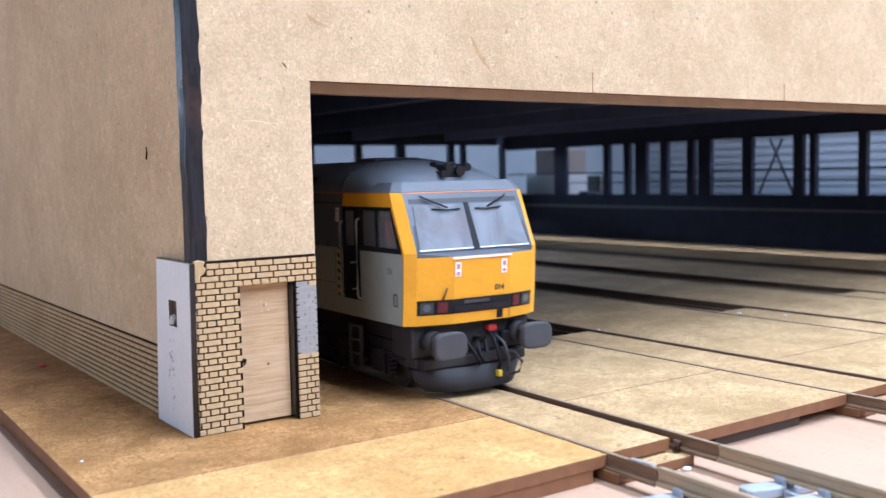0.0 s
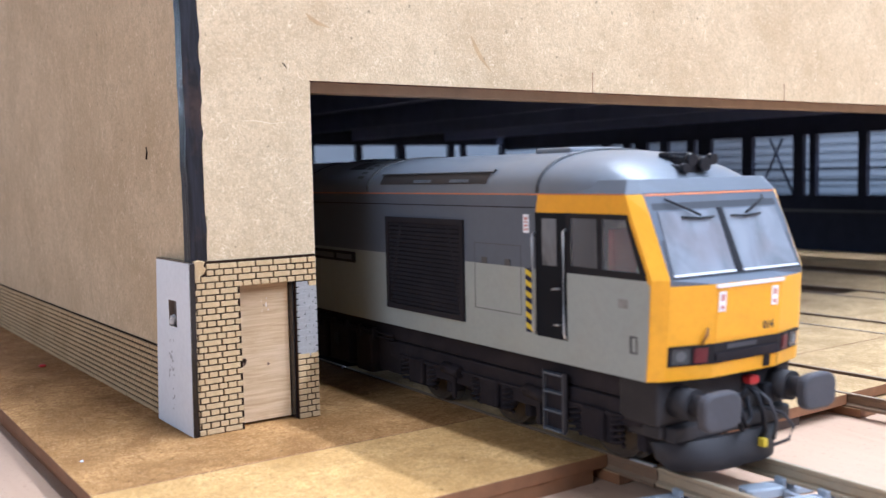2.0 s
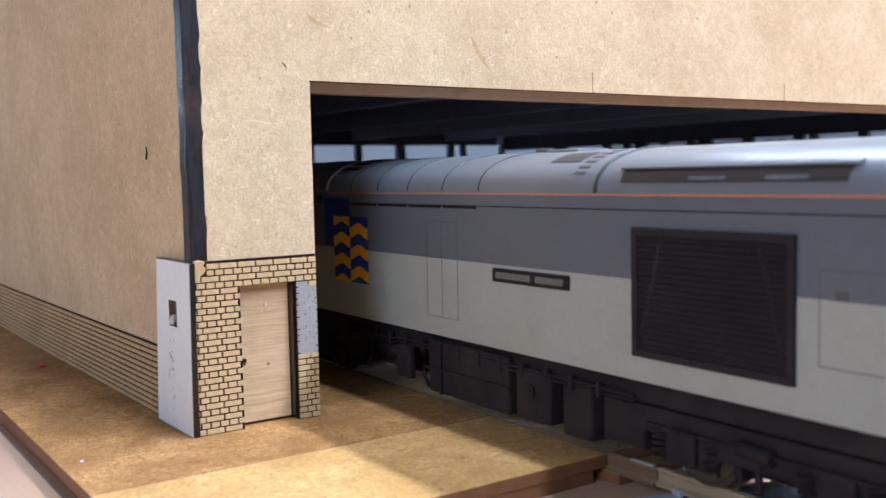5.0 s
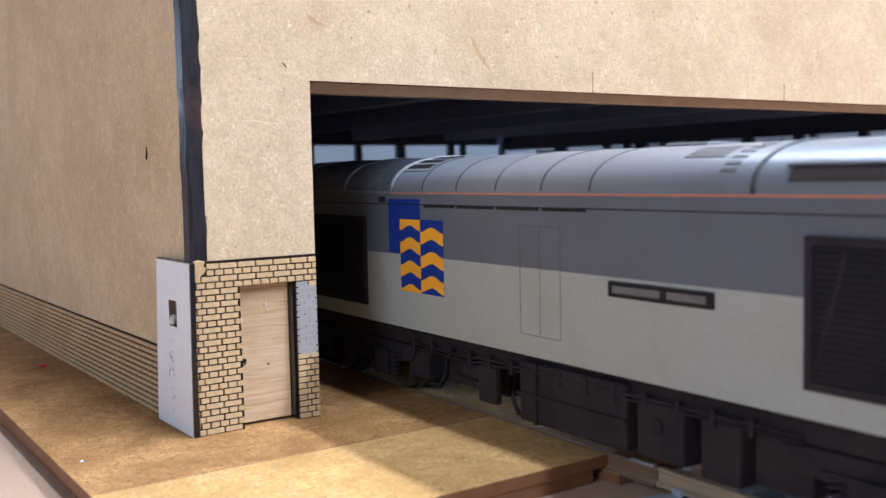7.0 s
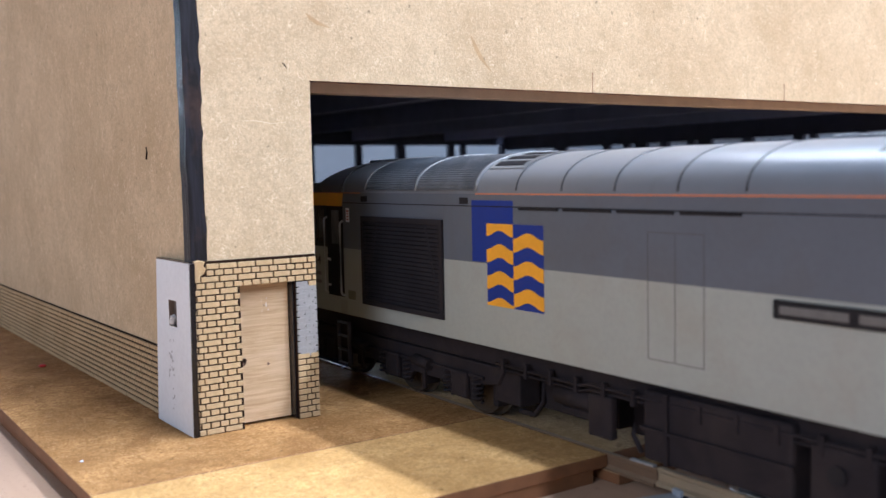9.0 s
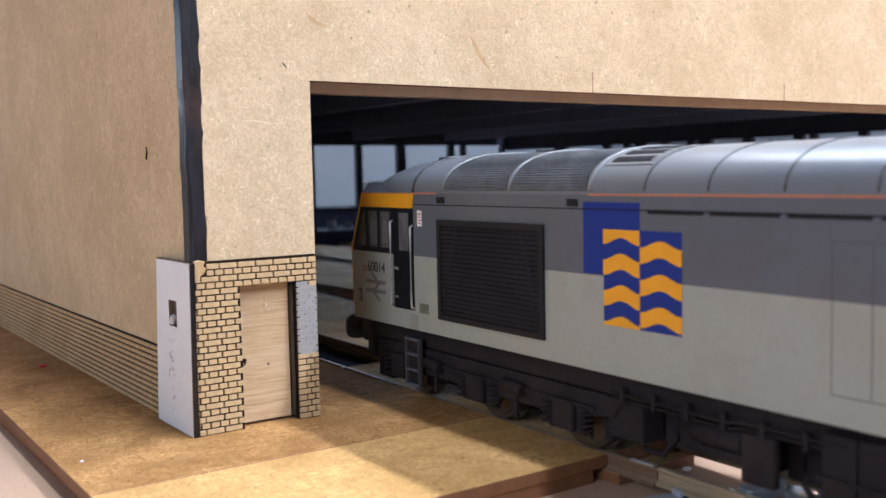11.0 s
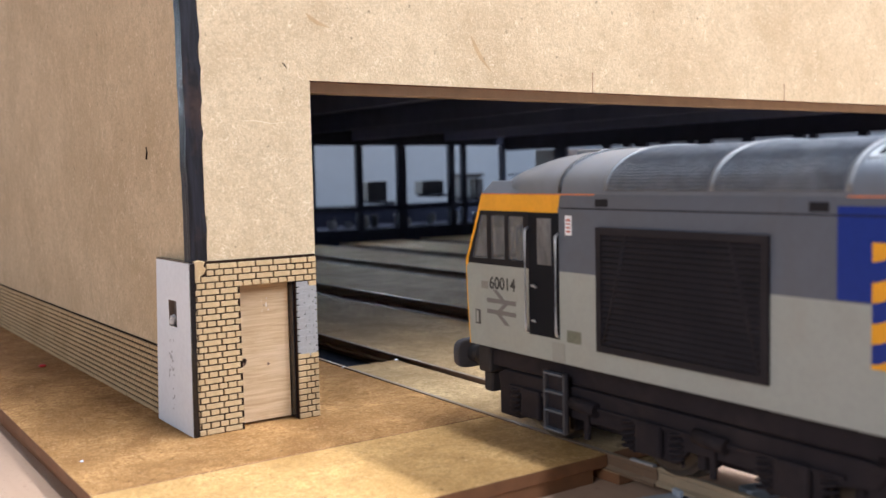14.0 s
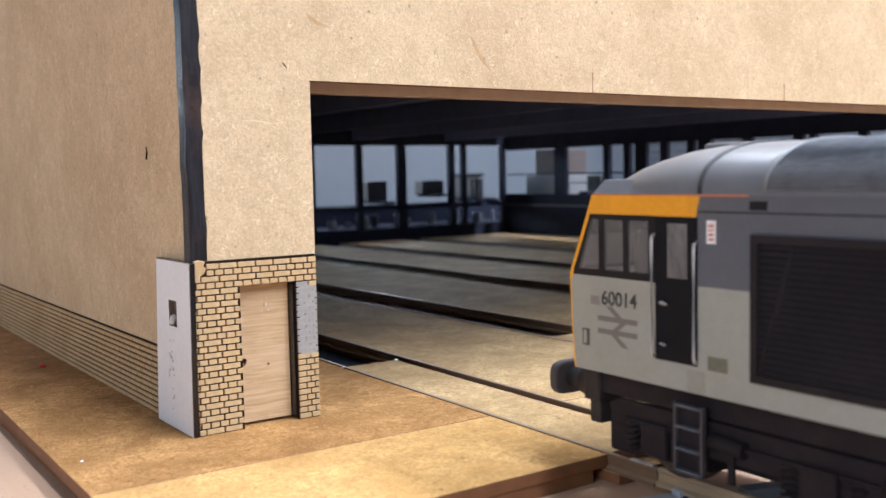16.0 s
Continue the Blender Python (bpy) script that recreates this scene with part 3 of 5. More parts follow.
# ---- track furniture before the shed ----
PLASTIC = paint("grey_plastic", (0.36, 0.40, 0.46), 0.4, 0.1, relief=0.1)
for x, y, s in ((132.3, 94.5, -1), (132.1, 86.5, -1), (115.0, 100.5, -1), (114.8, 92.0, -1), (131.9, 74.0, -1), (114.4, 80.0, -1)):
    chair = thing("rail_chair", "pale blue grey plastic chair clamping the rail", "rail chair", group="rail chairs")
    bm = bmesh.new()
    prism(bm, [(-8.2, -1.0), (-7.6, -1.7), (-1.2, -1.7), (-1.2, 1.7), (-7.6, 1.7), (-8.2, 1.0)], "z", -4.45, -2.7, bevel=0.3)
    part("arm", bm, PLASTIC, chair)
    part("plate", boxes((-1.15, 4.6, -1.5, 1.5, -4.45, -3.3), bevel=0.2), PLASTIC, chair)
    for q in (-1, 1):
        part("jaw", boxes((min(q * 0.55, q * 1.5), max(q * 0.55, q * 1.5), -1.1, 1.1, -3.2, -1.7), bevel=0.25), PLASTIC, chair)
    part("tie", boxes((-1.9, -0.9, -8.2, -1.75, -4.4, -3.2), bevel=0.2), PLASTIC, chair)
    chair.matrix_world = pose(x * M, y * M, 0, 0, 0, -16)
CHAIRBROWN = paint("rusty_pin", (0.075, 0.035, 0.022), 0.5, 0.3)
for y in np.arange(116.4, 210.0, 9.8):
    stud = tagged(part("spike", rod(bmesh.new(), [(track_x(0, y) + 7.3, y, -2.3), (track_x(0, y) + 7.3, y, -0.7), (track_x(0, y) + 7.35, y, -0.4)], 0.75, 10), CHAIRBROWN), "brown pin head in the flange groove", "pin", "pins along the rail")

# ---- the locomotive (its own space: X forward, Y away from the side first seen, Z up from the floor) ----
YELLOW = paint("yellow_paint", (0.82, 0.385, 0.012), 0.38, 0.06, dirt=(0.25, 0.12, 0.03), dirt_amount=0.25)
ROOFGREY = paint("roof_grey", (0.146, 0.163, 0.192), 0.36, 0.12, relief=0.0, spec=0.7, dirt=(0.09, 0.095, 0.10), dirt_amount=0.5, fine=0.04)
BROWGREY = paint("brow_grey", (0.125, 0.142, 0.170), 0.5, 0.12, relief=0.0, spec=0.35, dirt=(0.09, 0.095, 0.10), dirt_amount=0.5)
MIDGREY = paint("mid_grey", (0.104, 0.121, 0.152), 0.40, 0.08, spec=0.4, dirt=(0.09, 0.08, 0.065), dirt_amount=0.35)
PALEGREY = paint("pale_grey", (0.335, 0.362, 0.338), 0.45, 0.05, spec=0.35, dirt=(0.28, 0.25, 0.20), dirt_amount=0.4)
ORANGE = paint("orange_line", (0.60, 0.19, 0.075), 0.5, 0.1)
DARK = paint("frame_black", (0.013, 0.013, 0.017), 0.5, 0.3, spec=0.2)
CHASSIS = paint("weathered_chassis", (0.021, 0.0175, 0.021), 0.75, 0.35, spec=0.15, scale=250, relief=0.3, dirt=(0.055, 0.043, 0.040), dirt_amount=0.6)
BLUE = paint("blue_panel", (0.012, 0.035, 0.24), 0.4, 0.05, spec=0.2)
SILVER = paint("bare_metal", (0.55, 0.55, 0.55), 0.35, 0.1, metal=0.6)
LETTER = paint("dark_lettering", (0.05, 0.05, 0.05), 0.5, 0.1, spec=0.2)
LAMPGLASS = paint("lamp_glass", (0.055, 0.062, 0.070), 0.15, 0.2)
BUFFER = paint("buffer_grey", (0.068, 0.066, 0.074), 0.65, 0.4, spec=0.3, relief=0.2)
PLOUGH = paint("plough_grey", (0.029, 0.027, 0.030), 0.6, 0.3, spec=0.25, relief=0.2, dirt=(0.075, 0.064, 0.058), dirt_amount=0.5)
CABIN = paint("cab_interior", (0.50, 0.50, 0.49), 0.7, 0.1)

loco = thing("locomotive", "grey model diesel locomotive with yellow cab ends on rails", "locomotive")

# plan of the cab at each height: z, where the side ends, where the front stands
CAB = ((16.2, 125.2, 126.5), (23.2, 125.8, 127.2), (31.4, 126.2, 127.8), (41.0, 122.0, 123.7), (44.0, 120.8, 122.2))
HALF, FRONT_HALF = 17.3, 15.1
TAIL = 5.0  # the body reaches this much further behind the origin than before it
PROW, PROW_HALF = 2.2, 7.4  # the nose stands forward over this half width


def end_x(e, x):
    """A distance from the origin towards the end e (1 leading, -1 trailing)."""
    return x if e > 0 else -x - TAIL


def cab_at(z):
    for a, b in zip(CAB, CAB[1:]):
        if a[0] <= z <= b[0]:
            k = (z - a[0]) / (b[0] - a[0])
            return a[1] + k * (b[1] - a[1]), a[2] + k * (b[2] - a[2])


def prow(z):
    """How far the nose panel stands before the corners; it dies out at the windscreen."""
    return PROW * min(1.0, max(0.0, (31.4 - z) / 0.9))


def shell():
    """Both sides and both ends up to the cantrail; faces are split where the paint changes."""
    bm = bmesh.new()
    heights = (16.2, 18.4, 23.2, 30.5, 31.4, 40.9, 44.0)
    rows = []
    for z in heights:
        us, uf = cab_at(z)
        strip = 1.1 if z > 31 else 0.3
        slant = 99.3 + max(0.0, z - 40.9) * 0.25
        row = []
        for sx, sy in ((1, -1), (-1, -1), (-1, 1), (1, 1)):
            pts = [(uf + prow(z), PROW_HALF), (uf, FRONT_HALF), (us, HALF), (us - strip, HALF), (slant if sx > 0 else 2 * 99.3 - slant + 0.3, HALF), (0, HALF)]
            if sx * sy > 0:
                pts = pts[::-1][1:]
            row += [bm.verts.new((end_x(sx, u) * M if u else 0.0, sy * y * M, z * M)) for u, y in pts]
        rows.append(row)
    for i, (a, b) in enumerate(zip(rows, rows[1:])):
        c = len(a)
        zm = (heights[i] + heights[i + 1]) / 2
        for k in range(c):
            quad = (a[k], a[(k + 1) % c], b[(k + 1) % c], b[k])
            spots = [v.co.x / M if v.co.x > 0 else -v.co.x / M - TAIL for v in quad]
            if 31.4 < zm < 40.9 and min(spots) > 98 and max(spots) < cab_at(zm)[0] + 4.2 and all(abs(abs(v.co.y) / M - HALF) < 0.01 for v in quad) and max(spots) - min(spots) > 6:
                continue  # the cab side is open here for its windows and door
            f = bm.faces.new(quad)
            mid = f.calc_center_median() / M
            ax = mid.x if mid.x > 0 else -mid.x - TAIL
            end = ax > cab_at(zm)[0] - 1.7
            if end and abs(mid.y) < 14:
                f.material_index = 0 if zm < 30.6 else 2
            elif end or (ax > 97 and zm > 41):
                f.material_index = 0
            elif zm > 31.4:
                f.material_index = 2
            else:
                f.material_index = 1
    bmesh.ops.recalc_face_normals(bm, faces=bm.faces[:])
    bm.faces.new(rows[0][::-1]).material_index = 3
    return bm


def roof():
    """Cantrail to ridge, falling to a flat brow over each windscreen."""
    bm = bmesh.new()
    half = ((0, 17.3, 51.4, 1.0), (98, 17.3, 51.4, 1.0), (104, 17.3, 51.2, 1.0), (108.5, 17.2, 50.75, 1.0), (112.0, 16.8, 50.0, 1.0), (114.6, 16.2, 49.1, 0.95), (116.6, 15.4, 48.1, 0.9), (118.0, 14.6, 47.1, 0.85), (118.9, 13.8, 46.32, 0.8))
    stations = [(-u - TAIL, w, t, p) for u, w, t, p in half[:0:-1]] + [(u, w, t, p) for u, w, t, p in half]
    steps = 20
    rows = []
    for u, w, t, p in stations:
        row = []
        for k in range(steps + 1):
            a = math.pi * k / steps
            c, s = math.cos(a), math.sin(a)
            y = -w * math.copysign(abs(c) ** (0.80 * p + 0.05), c)
            z = 44.0 + (t - 44.0) * s ** (0.86 * p)
            row.append(bm.verts.new((u * M, y * M, z * M)))
        rows.append(row)
    for a, b in zip(rows, rows[1:]):
        for k in range(steps):
            f = bm.faces.new((a[k], a[k + 1], b[k + 1], b[k]))
            f.smooth = True
    bmesh.ops.recalc_face_normals(bm, faces=bm.faces[:])
    return bm


def roof_point(a, lift=0.0):
    """Point of the main roof's section, a in degrees from the near eave."""
    a = radians(a)
    c, s = math.cos(a), math.sin(a)
    return -(HALF + lift) * math.copysign(abs(c) ** 0.85, c), 44.0 + (7.4 + lift) * s ** 0.86


part("body", shell(), [YELLOW, PALEGREY, MIDGREY, DARK], loco)
part("roof", roof(), ROOFGREY, loco)


def brow(e):
    """The flat-topped ledge that wraps the cab roof over the windscreen."""
    bm = bmesh.new()
    low = [(106.0, -17.28), (120.8, -17.28), (122.2, -15.1), (122.2, 15.1), (120.8, 17.28), (106.0, 17.28)]
    high = [(106.0, -15.7), (119.5, -15.7), (120.5, -13.9), (120.5, 13.9), (119.5, 15.7), (106.0, 15.7)]
    rings = [[bm.verts.new((end_x(e, u) * M, y * M, z * M)) for u, y in row] for row, z in ((low, 44.02), (high, 46.3))]
    for k in range(6):
        bm.faces.new((rings[0][k], rings[0][(k + 1) % 6], rings[1][(k + 1) % 6], rings[1][k]))
    bm.faces.new(rings[1]), bm.faces.new(rings[0])
    bmesh.ops.recalc_face_normals(bm, faces=bm.faces[:])
    bmesh.ops.bevel(bm, geom=bm.edges[:], offset=0.15 * M, segments=2, affect="EDGES", profile=0.5)
    return part("brow", bm, BROWGREY, loco)


brow(1), brow(-1)

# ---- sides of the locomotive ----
# pale tones paint in reflections; the side panes are also see-through
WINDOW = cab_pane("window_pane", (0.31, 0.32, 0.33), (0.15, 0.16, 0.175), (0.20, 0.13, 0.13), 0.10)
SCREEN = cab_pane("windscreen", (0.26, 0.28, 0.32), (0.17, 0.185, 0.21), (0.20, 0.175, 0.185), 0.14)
WINDOW.node_tree.nodes["Principled BSDF"].inputs["Alpha"].default_value = 0.30
LENS = paint("lamp_lens", (0.11, 0.12, 0.13), 0.08, 0.2, relief=0.0)
DOORGLASS = cab_pane("door_glass", (0.17, 0.18, 0.20), (0.05, 0.055, 0.062), (0.08, 0.08, 0.085), 0.10)
NAVY = paint("navy_strip", (0.014, 0.014, 0.045), 0.45, 0.1, spec=0.2)
LEMON = paint("lemon_stripe", (0.68, 0.50, 0.04), 0.45, 0.1, spec=0.2)
GRILLE = paint("grille_black", (0.023, 0.021, 0.025), 0.65, 0.3, spec=0.12, dirt=(0.045, 0.038, 0.040), dirt_amount=0.5)
NAMEBAR = paint("name_bar", (0.13, 0.13, 0.13), 0.4, 0.5, scale=700)
MARK = paint("faded_red", (0.55, 0.22, 0.19), 0.5, 0.2)
TAIL_RED = paint("tail_red", (0.12, 0.012, 0.02), 0.3, 0.2)
SLAT = paint("grille_slat", (0.016, 0.0155, 0.019), 0.7, 0.3, spec=0.1)
DECAL = paint("decal_yellow", (0.80, 0.38, 0.02), 0.45, 0.06, spec=0.25)
DOORBLACK = paint("door_black", (0.009, 0.010, 0.014), 0.6, 0.25, spec=0.12)
LINE = paint("panel_line", (0.075, 0.075, 0.075), 0.6, 0.2)
PALELINE = paint("panel_line_pale", (0.27, 0.265, 0.245), 0.6, 0.2)


def sided(s, x0, x1, z0, z1, out, back=0.35, bevel=0.0):
    """A plate on the side s (-1 nearer the doorway's pier): out is how far it stands proud."""
    bm = bmesh.new()
    y0, y1 = s * (HALF - back), s * (HALF + out)
    box(bm, x0, x1, min(y0, y1), max(y0, y1), z0, z1, bevel=bevel)
    return bm


def grille(s, x0, x1, z0, z1, rows):
    g = part("grille", sided(s, x0, x1, z0, z1, 0.05), SLAT, loco, "black louvred side grille")
    w = 1.1
    frame_bm = bmesh.new()
    for a in ((x0, x1, z1 - w, z1), (x0, x1, z0, z0 + w), (x0, x0 + w, z0 + w, z1 - w), (x1 - w, x1, z0 + w, z1 - w)):
        y0, y1 = s * (HALF - 0.2), s * (HALF + 0.55)
        box(frame_bm, a[0], a[1], min(y0, y1), max(y0, y1), a[2], a[3])
    part("rim", frame_bm, GRILLE, g)
    step = (z1 - z0 - 2 * w) / rows
    for k in range(rows):
        bm = bmesh.new()
        z = z0 + w + (k + 0.5) * step
        y = s * (HALF + 0.22)
        box(bm, x0 + w, x1 - w, y - 0.06, y + 0.06, z - step * 0.36, z + step * 0.36, turn=None)
        bmesh.ops.rotate(bm, cent=(0, y * M, z * M), matrix=Euler((s * 0.6, 0, 0)).to_matrix(), verts=bm.verts[:])
        part("slat", bm, GRILLE, g)
    brace = bmesh.new()
    for sx in (-1, 1):
        cx = (x0 + x1) / 2
        rod(brace, [(cx + sx * (x1 - x0) * 0.46, s * (HALF + 0.06), z0 + w), (cx + sx * (x1 - x0) * 0.30, s * (HALF + 0.06), z1 - w)], 0.35, 6)
    part("brace", brace, GRILLE, g)


def outline(s, x0, x1, z0, z1, mat, w=0.22, name="hatch", mids=()):
    bm = bmesh.new()
    y0, y1 = sorted((s * (HALF - 0.2), s * (HALF + 0.03)))
    for a in ((x0, x1, z1 - w, z1), (x0, x1, z0, z0 + w), (x0, x0 + w, z0, z1), (x1 - w, x1, z0, z1)) + tuple((m, m + w, z0, z1) for m in mids):
        box(bm, a[0], a[1], y0, y1, a[2], a[3])
    return part(name, bm, mat, loco)


def wave(s, x0, x1, top, count, first_yellow):
    """A column of wavy bands, alternately yellow and blue."""
    half, amp, steps = 2.4, 1.08, 12
    for k in range(count):
        if (k % 2 == 0) != first_yellow:
            continue
        zt, zb = top - k * half, top - (k + 1) * half
        pts_t, pts_b = [], []
        for i in range(steps + 1):
            u = i / steps
            lift = amp * (0.5 - 0.5 * math.cos(2 * math.pi * u))
            pts_t.append((x0 + (x1 - x0) * u, min(38.7, zt - amp + lift) if k else 38.7))
            pts_b.append((x0 + (x1 - x0) * u, max(23.9, zb - amp + lift)))
        keep = [(a, b) for a, b in zip(pts_t, pts_b) if a[1] - b[1] > 0.02]
        if len(keep) < 3:
            continue
        bm = bmesh.new()
        prism(bm, [a for a, b in keep] + [b for a, b in keep][::-1], "y", s * (HALF + 0.02), s * (HALF + 0.10))
        part("chevron", bm, DECAL, badge)


def letters(text, size, mat, name, parent, m):
    """Painted characters from the built-in font, flattened to a mesh."""
    curve = bpy.data.curves.new(name, "FONT")
    curve.body, curve.size, curve.extrude, curve.align_x, curve.offset = text, size * M, 0.02 * M, "CENTER", 0.045 * M
    tmp = bpy.data.objects.new(name, curve)
    scene.collection.objects.link(tmp)
    bpy.context.view_layer.update()
    me = bpy.data.meshes.new_from_object(tmp.evaluated_get(bpy.context.evaluated_depsgraph_get()))
    bpy.data.objects.remove(tmp)
    bpy.data.curves.remove(curve)
    me.materials.clear()
    me.materials.append(mat)
    ob = new(name, me)
    ob.parent, ob.matrix_basis = parent, m
    return ob


def notice(s, x0, x1, z0, z1):
    n = part("notice", sided(s, x0, x1, z0, z1, 0.08), WHITE, loco, "small white warning notice with red marks")
    h = z1 - z0
    bm = bmesh.new()
    for a, b in ((0.70, 0.84), (0.54, 0.62), (0.34, 0.44), (0.14, 0.24)):
        y0, y1 = sorted((s * (HALF + 0.05), s * (HALF + 0.11)))
        box(bm, x0 + 0.35, x1 - 0.35, y0, y1, z0 + a * h, z0 + b * h)
    part("mark", bm, MARK, n)


for s in (-1, 1):
    grille(s, 49.5, 78.1, 20.0, 39.15, 20)
    grille(s, -94.9, -62.5, 19.5, 38.95, 20)
    outline(s, 81.3, 95.2, 23.05, 35.15, LINE, 0.13)
    outline(s, -8.15, 2.65, 19.85, 38.65, LINE, 0.11, mids=(-2.8,))
    part("hatch_catch", sided(s, 83.6, 85.2, 31.4, 32.6, 0.12), LINE, loco)
    part("hatch_catch", sided(s, 90.6, 92.2, 31.4, 32.6, 0.12), LINE, loco)
    # badge: blue panel and two columns of wavy bands
    badge = part("badge", sided(s, -52.85, -40.35, 31.6, 42.85, 0.03), BLUE, loco, "blue panel with yellow wave bands")
    part("badge_column", sided(s, -48.2, -32.1, 23.9, 38.75, 0.05), BLUE, badge)
    wave(s, -48.2, -40.4, 39.9, 7, True)
    wave(s, -40.3, -32.1, 39.7, 7, False)
    # nameplate
    plate = part("nameplate", sided(s, 14.3, 35.0, 28.4, 30.8, 0.45, bevel=0.12), DARK, loco, "black nameplate with raised pale lettering bars")
    for x0, x1 in ((15.4, 25.2), (26.6, 33.9)):
        part("bar", sided(s, x0, x1, 29.05, 30.15, 0.55), NAMEBAR, plate)
    # long seam and orange line
    part("seam", sided(s, -104.0, 99.2, 41.65, 41.85, 0.04), DARK, loco)
    for x0, x1 in ((-125.6, -95.6), (-51.6, 120.6)):
        part("lining", sided(s, x0, x1, 43.88, 44.1, 0.05), ORANGE, loco, "thin orange line along the roof edge")
    for x0, x1 in ((-38.6, -28.2), (-26.9, -15.7), (-14.4, -2.9), (-1.6, 9.0)):
        part("rain_ledge", sided(s, x0, x1, 41.25, 41.7, 0.25), DARK, loco)
    for x in (-94.0, -55.4):
        part("lifting_point", sided(s, x - 1.4, x + 1.4, 42.1, 43.3, 0.06), DARK, loco)
    # cab doors and windows at both ends
    for e in (1, -1):
        def ends(a, b):
            return (a, b) if e > 0 else (-b - TAIL, -a - TAIL)
        d = part("cab_door", sided(s, *ends(99.25, 107.25), 20.1, 40.95, 0.06), DOORBLACK, loco, "black recessed cab door")
        part("door_window", sided(s, *ends(101.1, 104.8), 32.2, 40.0, 0.12), DOORGLASS, d)
        bm = bmesh.new()
        x = end_x(e, 105.7)
        rod(bm, [(x, s * (HALF + 0.15), 28.6), (x, s * (HALF + 0.75), 28.6), (x - e * 1.3, s * (HALF + 0.75), 28.4)], 0.22, 6)
        rod(bm, [(x, s * (HALF + 0.15), 22.6), (x, s * (HALF + 0.7), 22.6), (x - e * 1.0, s * (HALF + 0.7), 22.5)], 0.18, 6)
        part("door_handle", bm, SILVER, d, "bright metal handle")
        for hx, zt in ((end_x(e, 99.3), 37.6), (end_x(e, 107.3), 38.4)):
            bm = bmesh.new()
            rod(bm, [(hx, s * HALF, zt), (hx, s * (HALF + 0.7), zt - 0.4), (hx, s * (HALF + 0.8), zt - 1.2), (hx, s * (HALF + 0.8), 21.4), (hx, s * (HALF + 0.6), 20.7), (hx, s * HALF, 20.5)], 0.24, 6)
            part("handrail", bm, SILVER, loco, "bright grab rail beside the door")
        # window surround follows the raked end
        shapes = (((108.2, 32.5), (114.5, 32.4), (114.5, 40.3), (108.2, 40.3)), ((115.6, 32.4), (123.8, 32.3), (120.8, 40.3), (115.6, 40.3)))
        if e < 0:
            shapes = (((108.6, 32.4), (112.8, 32.3), (112.8, 40.2), (108.6, 40.2)), ((113.9, 32.3), (118.0, 32.2), (118.0, 40.2), (113.9, 40.2)), ((119.2, 32.2), (124.0, 32.1), (121.0, 40.2), (119.2, 40.2)))
        bars = [((107.2, 31.3), (125.3, 31.3), (125.0, 32.3), (107.2, 32.5)), ((107.2, 40.2), (121.5, 40.2), (121.3, 41.0), (107.2, 41.0)), ((107.2, 32.4), shapes[0][0], shapes[0][3], (107.2, 40.3)), (shapes[-1][1], (125.2, 32.0), (121.4, 40.4), shapes[-1][2])]
        bars += [(p[1], q[0], q[3], p[2]) for p, q in zip(shapes, shapes[1:])]
        bm = bmesh.new()
        for bar in bars:
            prism(bm, [(end_x(e, x), z) for x, z in bar], "y", s * (HALF - 0.5), s * (HALF + 0.08))
        w = part("side_window", bm, DARK, loco, "black framed cab side window")
        for sh in shapes:
            bm = bmesh.new()
            prism(bm, [(end_x(e, x), z) for x, z in sh], "y", s * (HALF - 0.25), s * (HALF + 0.02))
            part("pane", bm, WINDOW, w, "dusty pane, pale reflections painted in, cab showing through")
        notice(s, *ends(96.0, 97.6), 37.4, 40.6)
        slot = part("air_slot", sided(s, *ends(121.6, 123.2), 20.1, 22.8, 0.06), LINE, loco)
        part("slot_core", sided(s, *ends(122.2, 122.9), 20.4, 22.5, 0.1), PALEGREY, slot)
        part("data_panel", sided(s, *ends(119.2, 121.2), 26.8, 28.2, 0.05), paint("faded_print", (0.24, 0.24, 0.22), 0.6, 0.4, scale=900), loco)
    part("data_panel", sided(s, -102.4, -99.0, 19.9, 21.9, 0.05), paint("faded_print_green", (0.15, 0.16, 0.12), 0.6, 0.5, scale=900), loco)
    part("repair_plate", sided(s, -106.2, -103.0, 16.25, 19.5, 0.05), paint("repair_grey", (0.285, 0.30, 0.275), 0.5, 0.15, scale=400), loco)
    # hazard stripes beside the leading door
    hz = part("hazard_strip", sided(s, 96.5, 98.3, 20.4, 31.4, 0.08), NAVY, loco, "dark blue and yellow striped edge")
    for k in range(6):
        bm = bmesh.new()
        z = 20.7 + k * 1.83
        prism(bm, [(96.55, z + 0.5), (98.25, z - 0.1), (98.25, z + 0.8), (96.55, z + 1.4)], "y", s * (HALF + 0.07), s * (HALF + 0.13))
        part("stripe", bm, LEMON, hz)

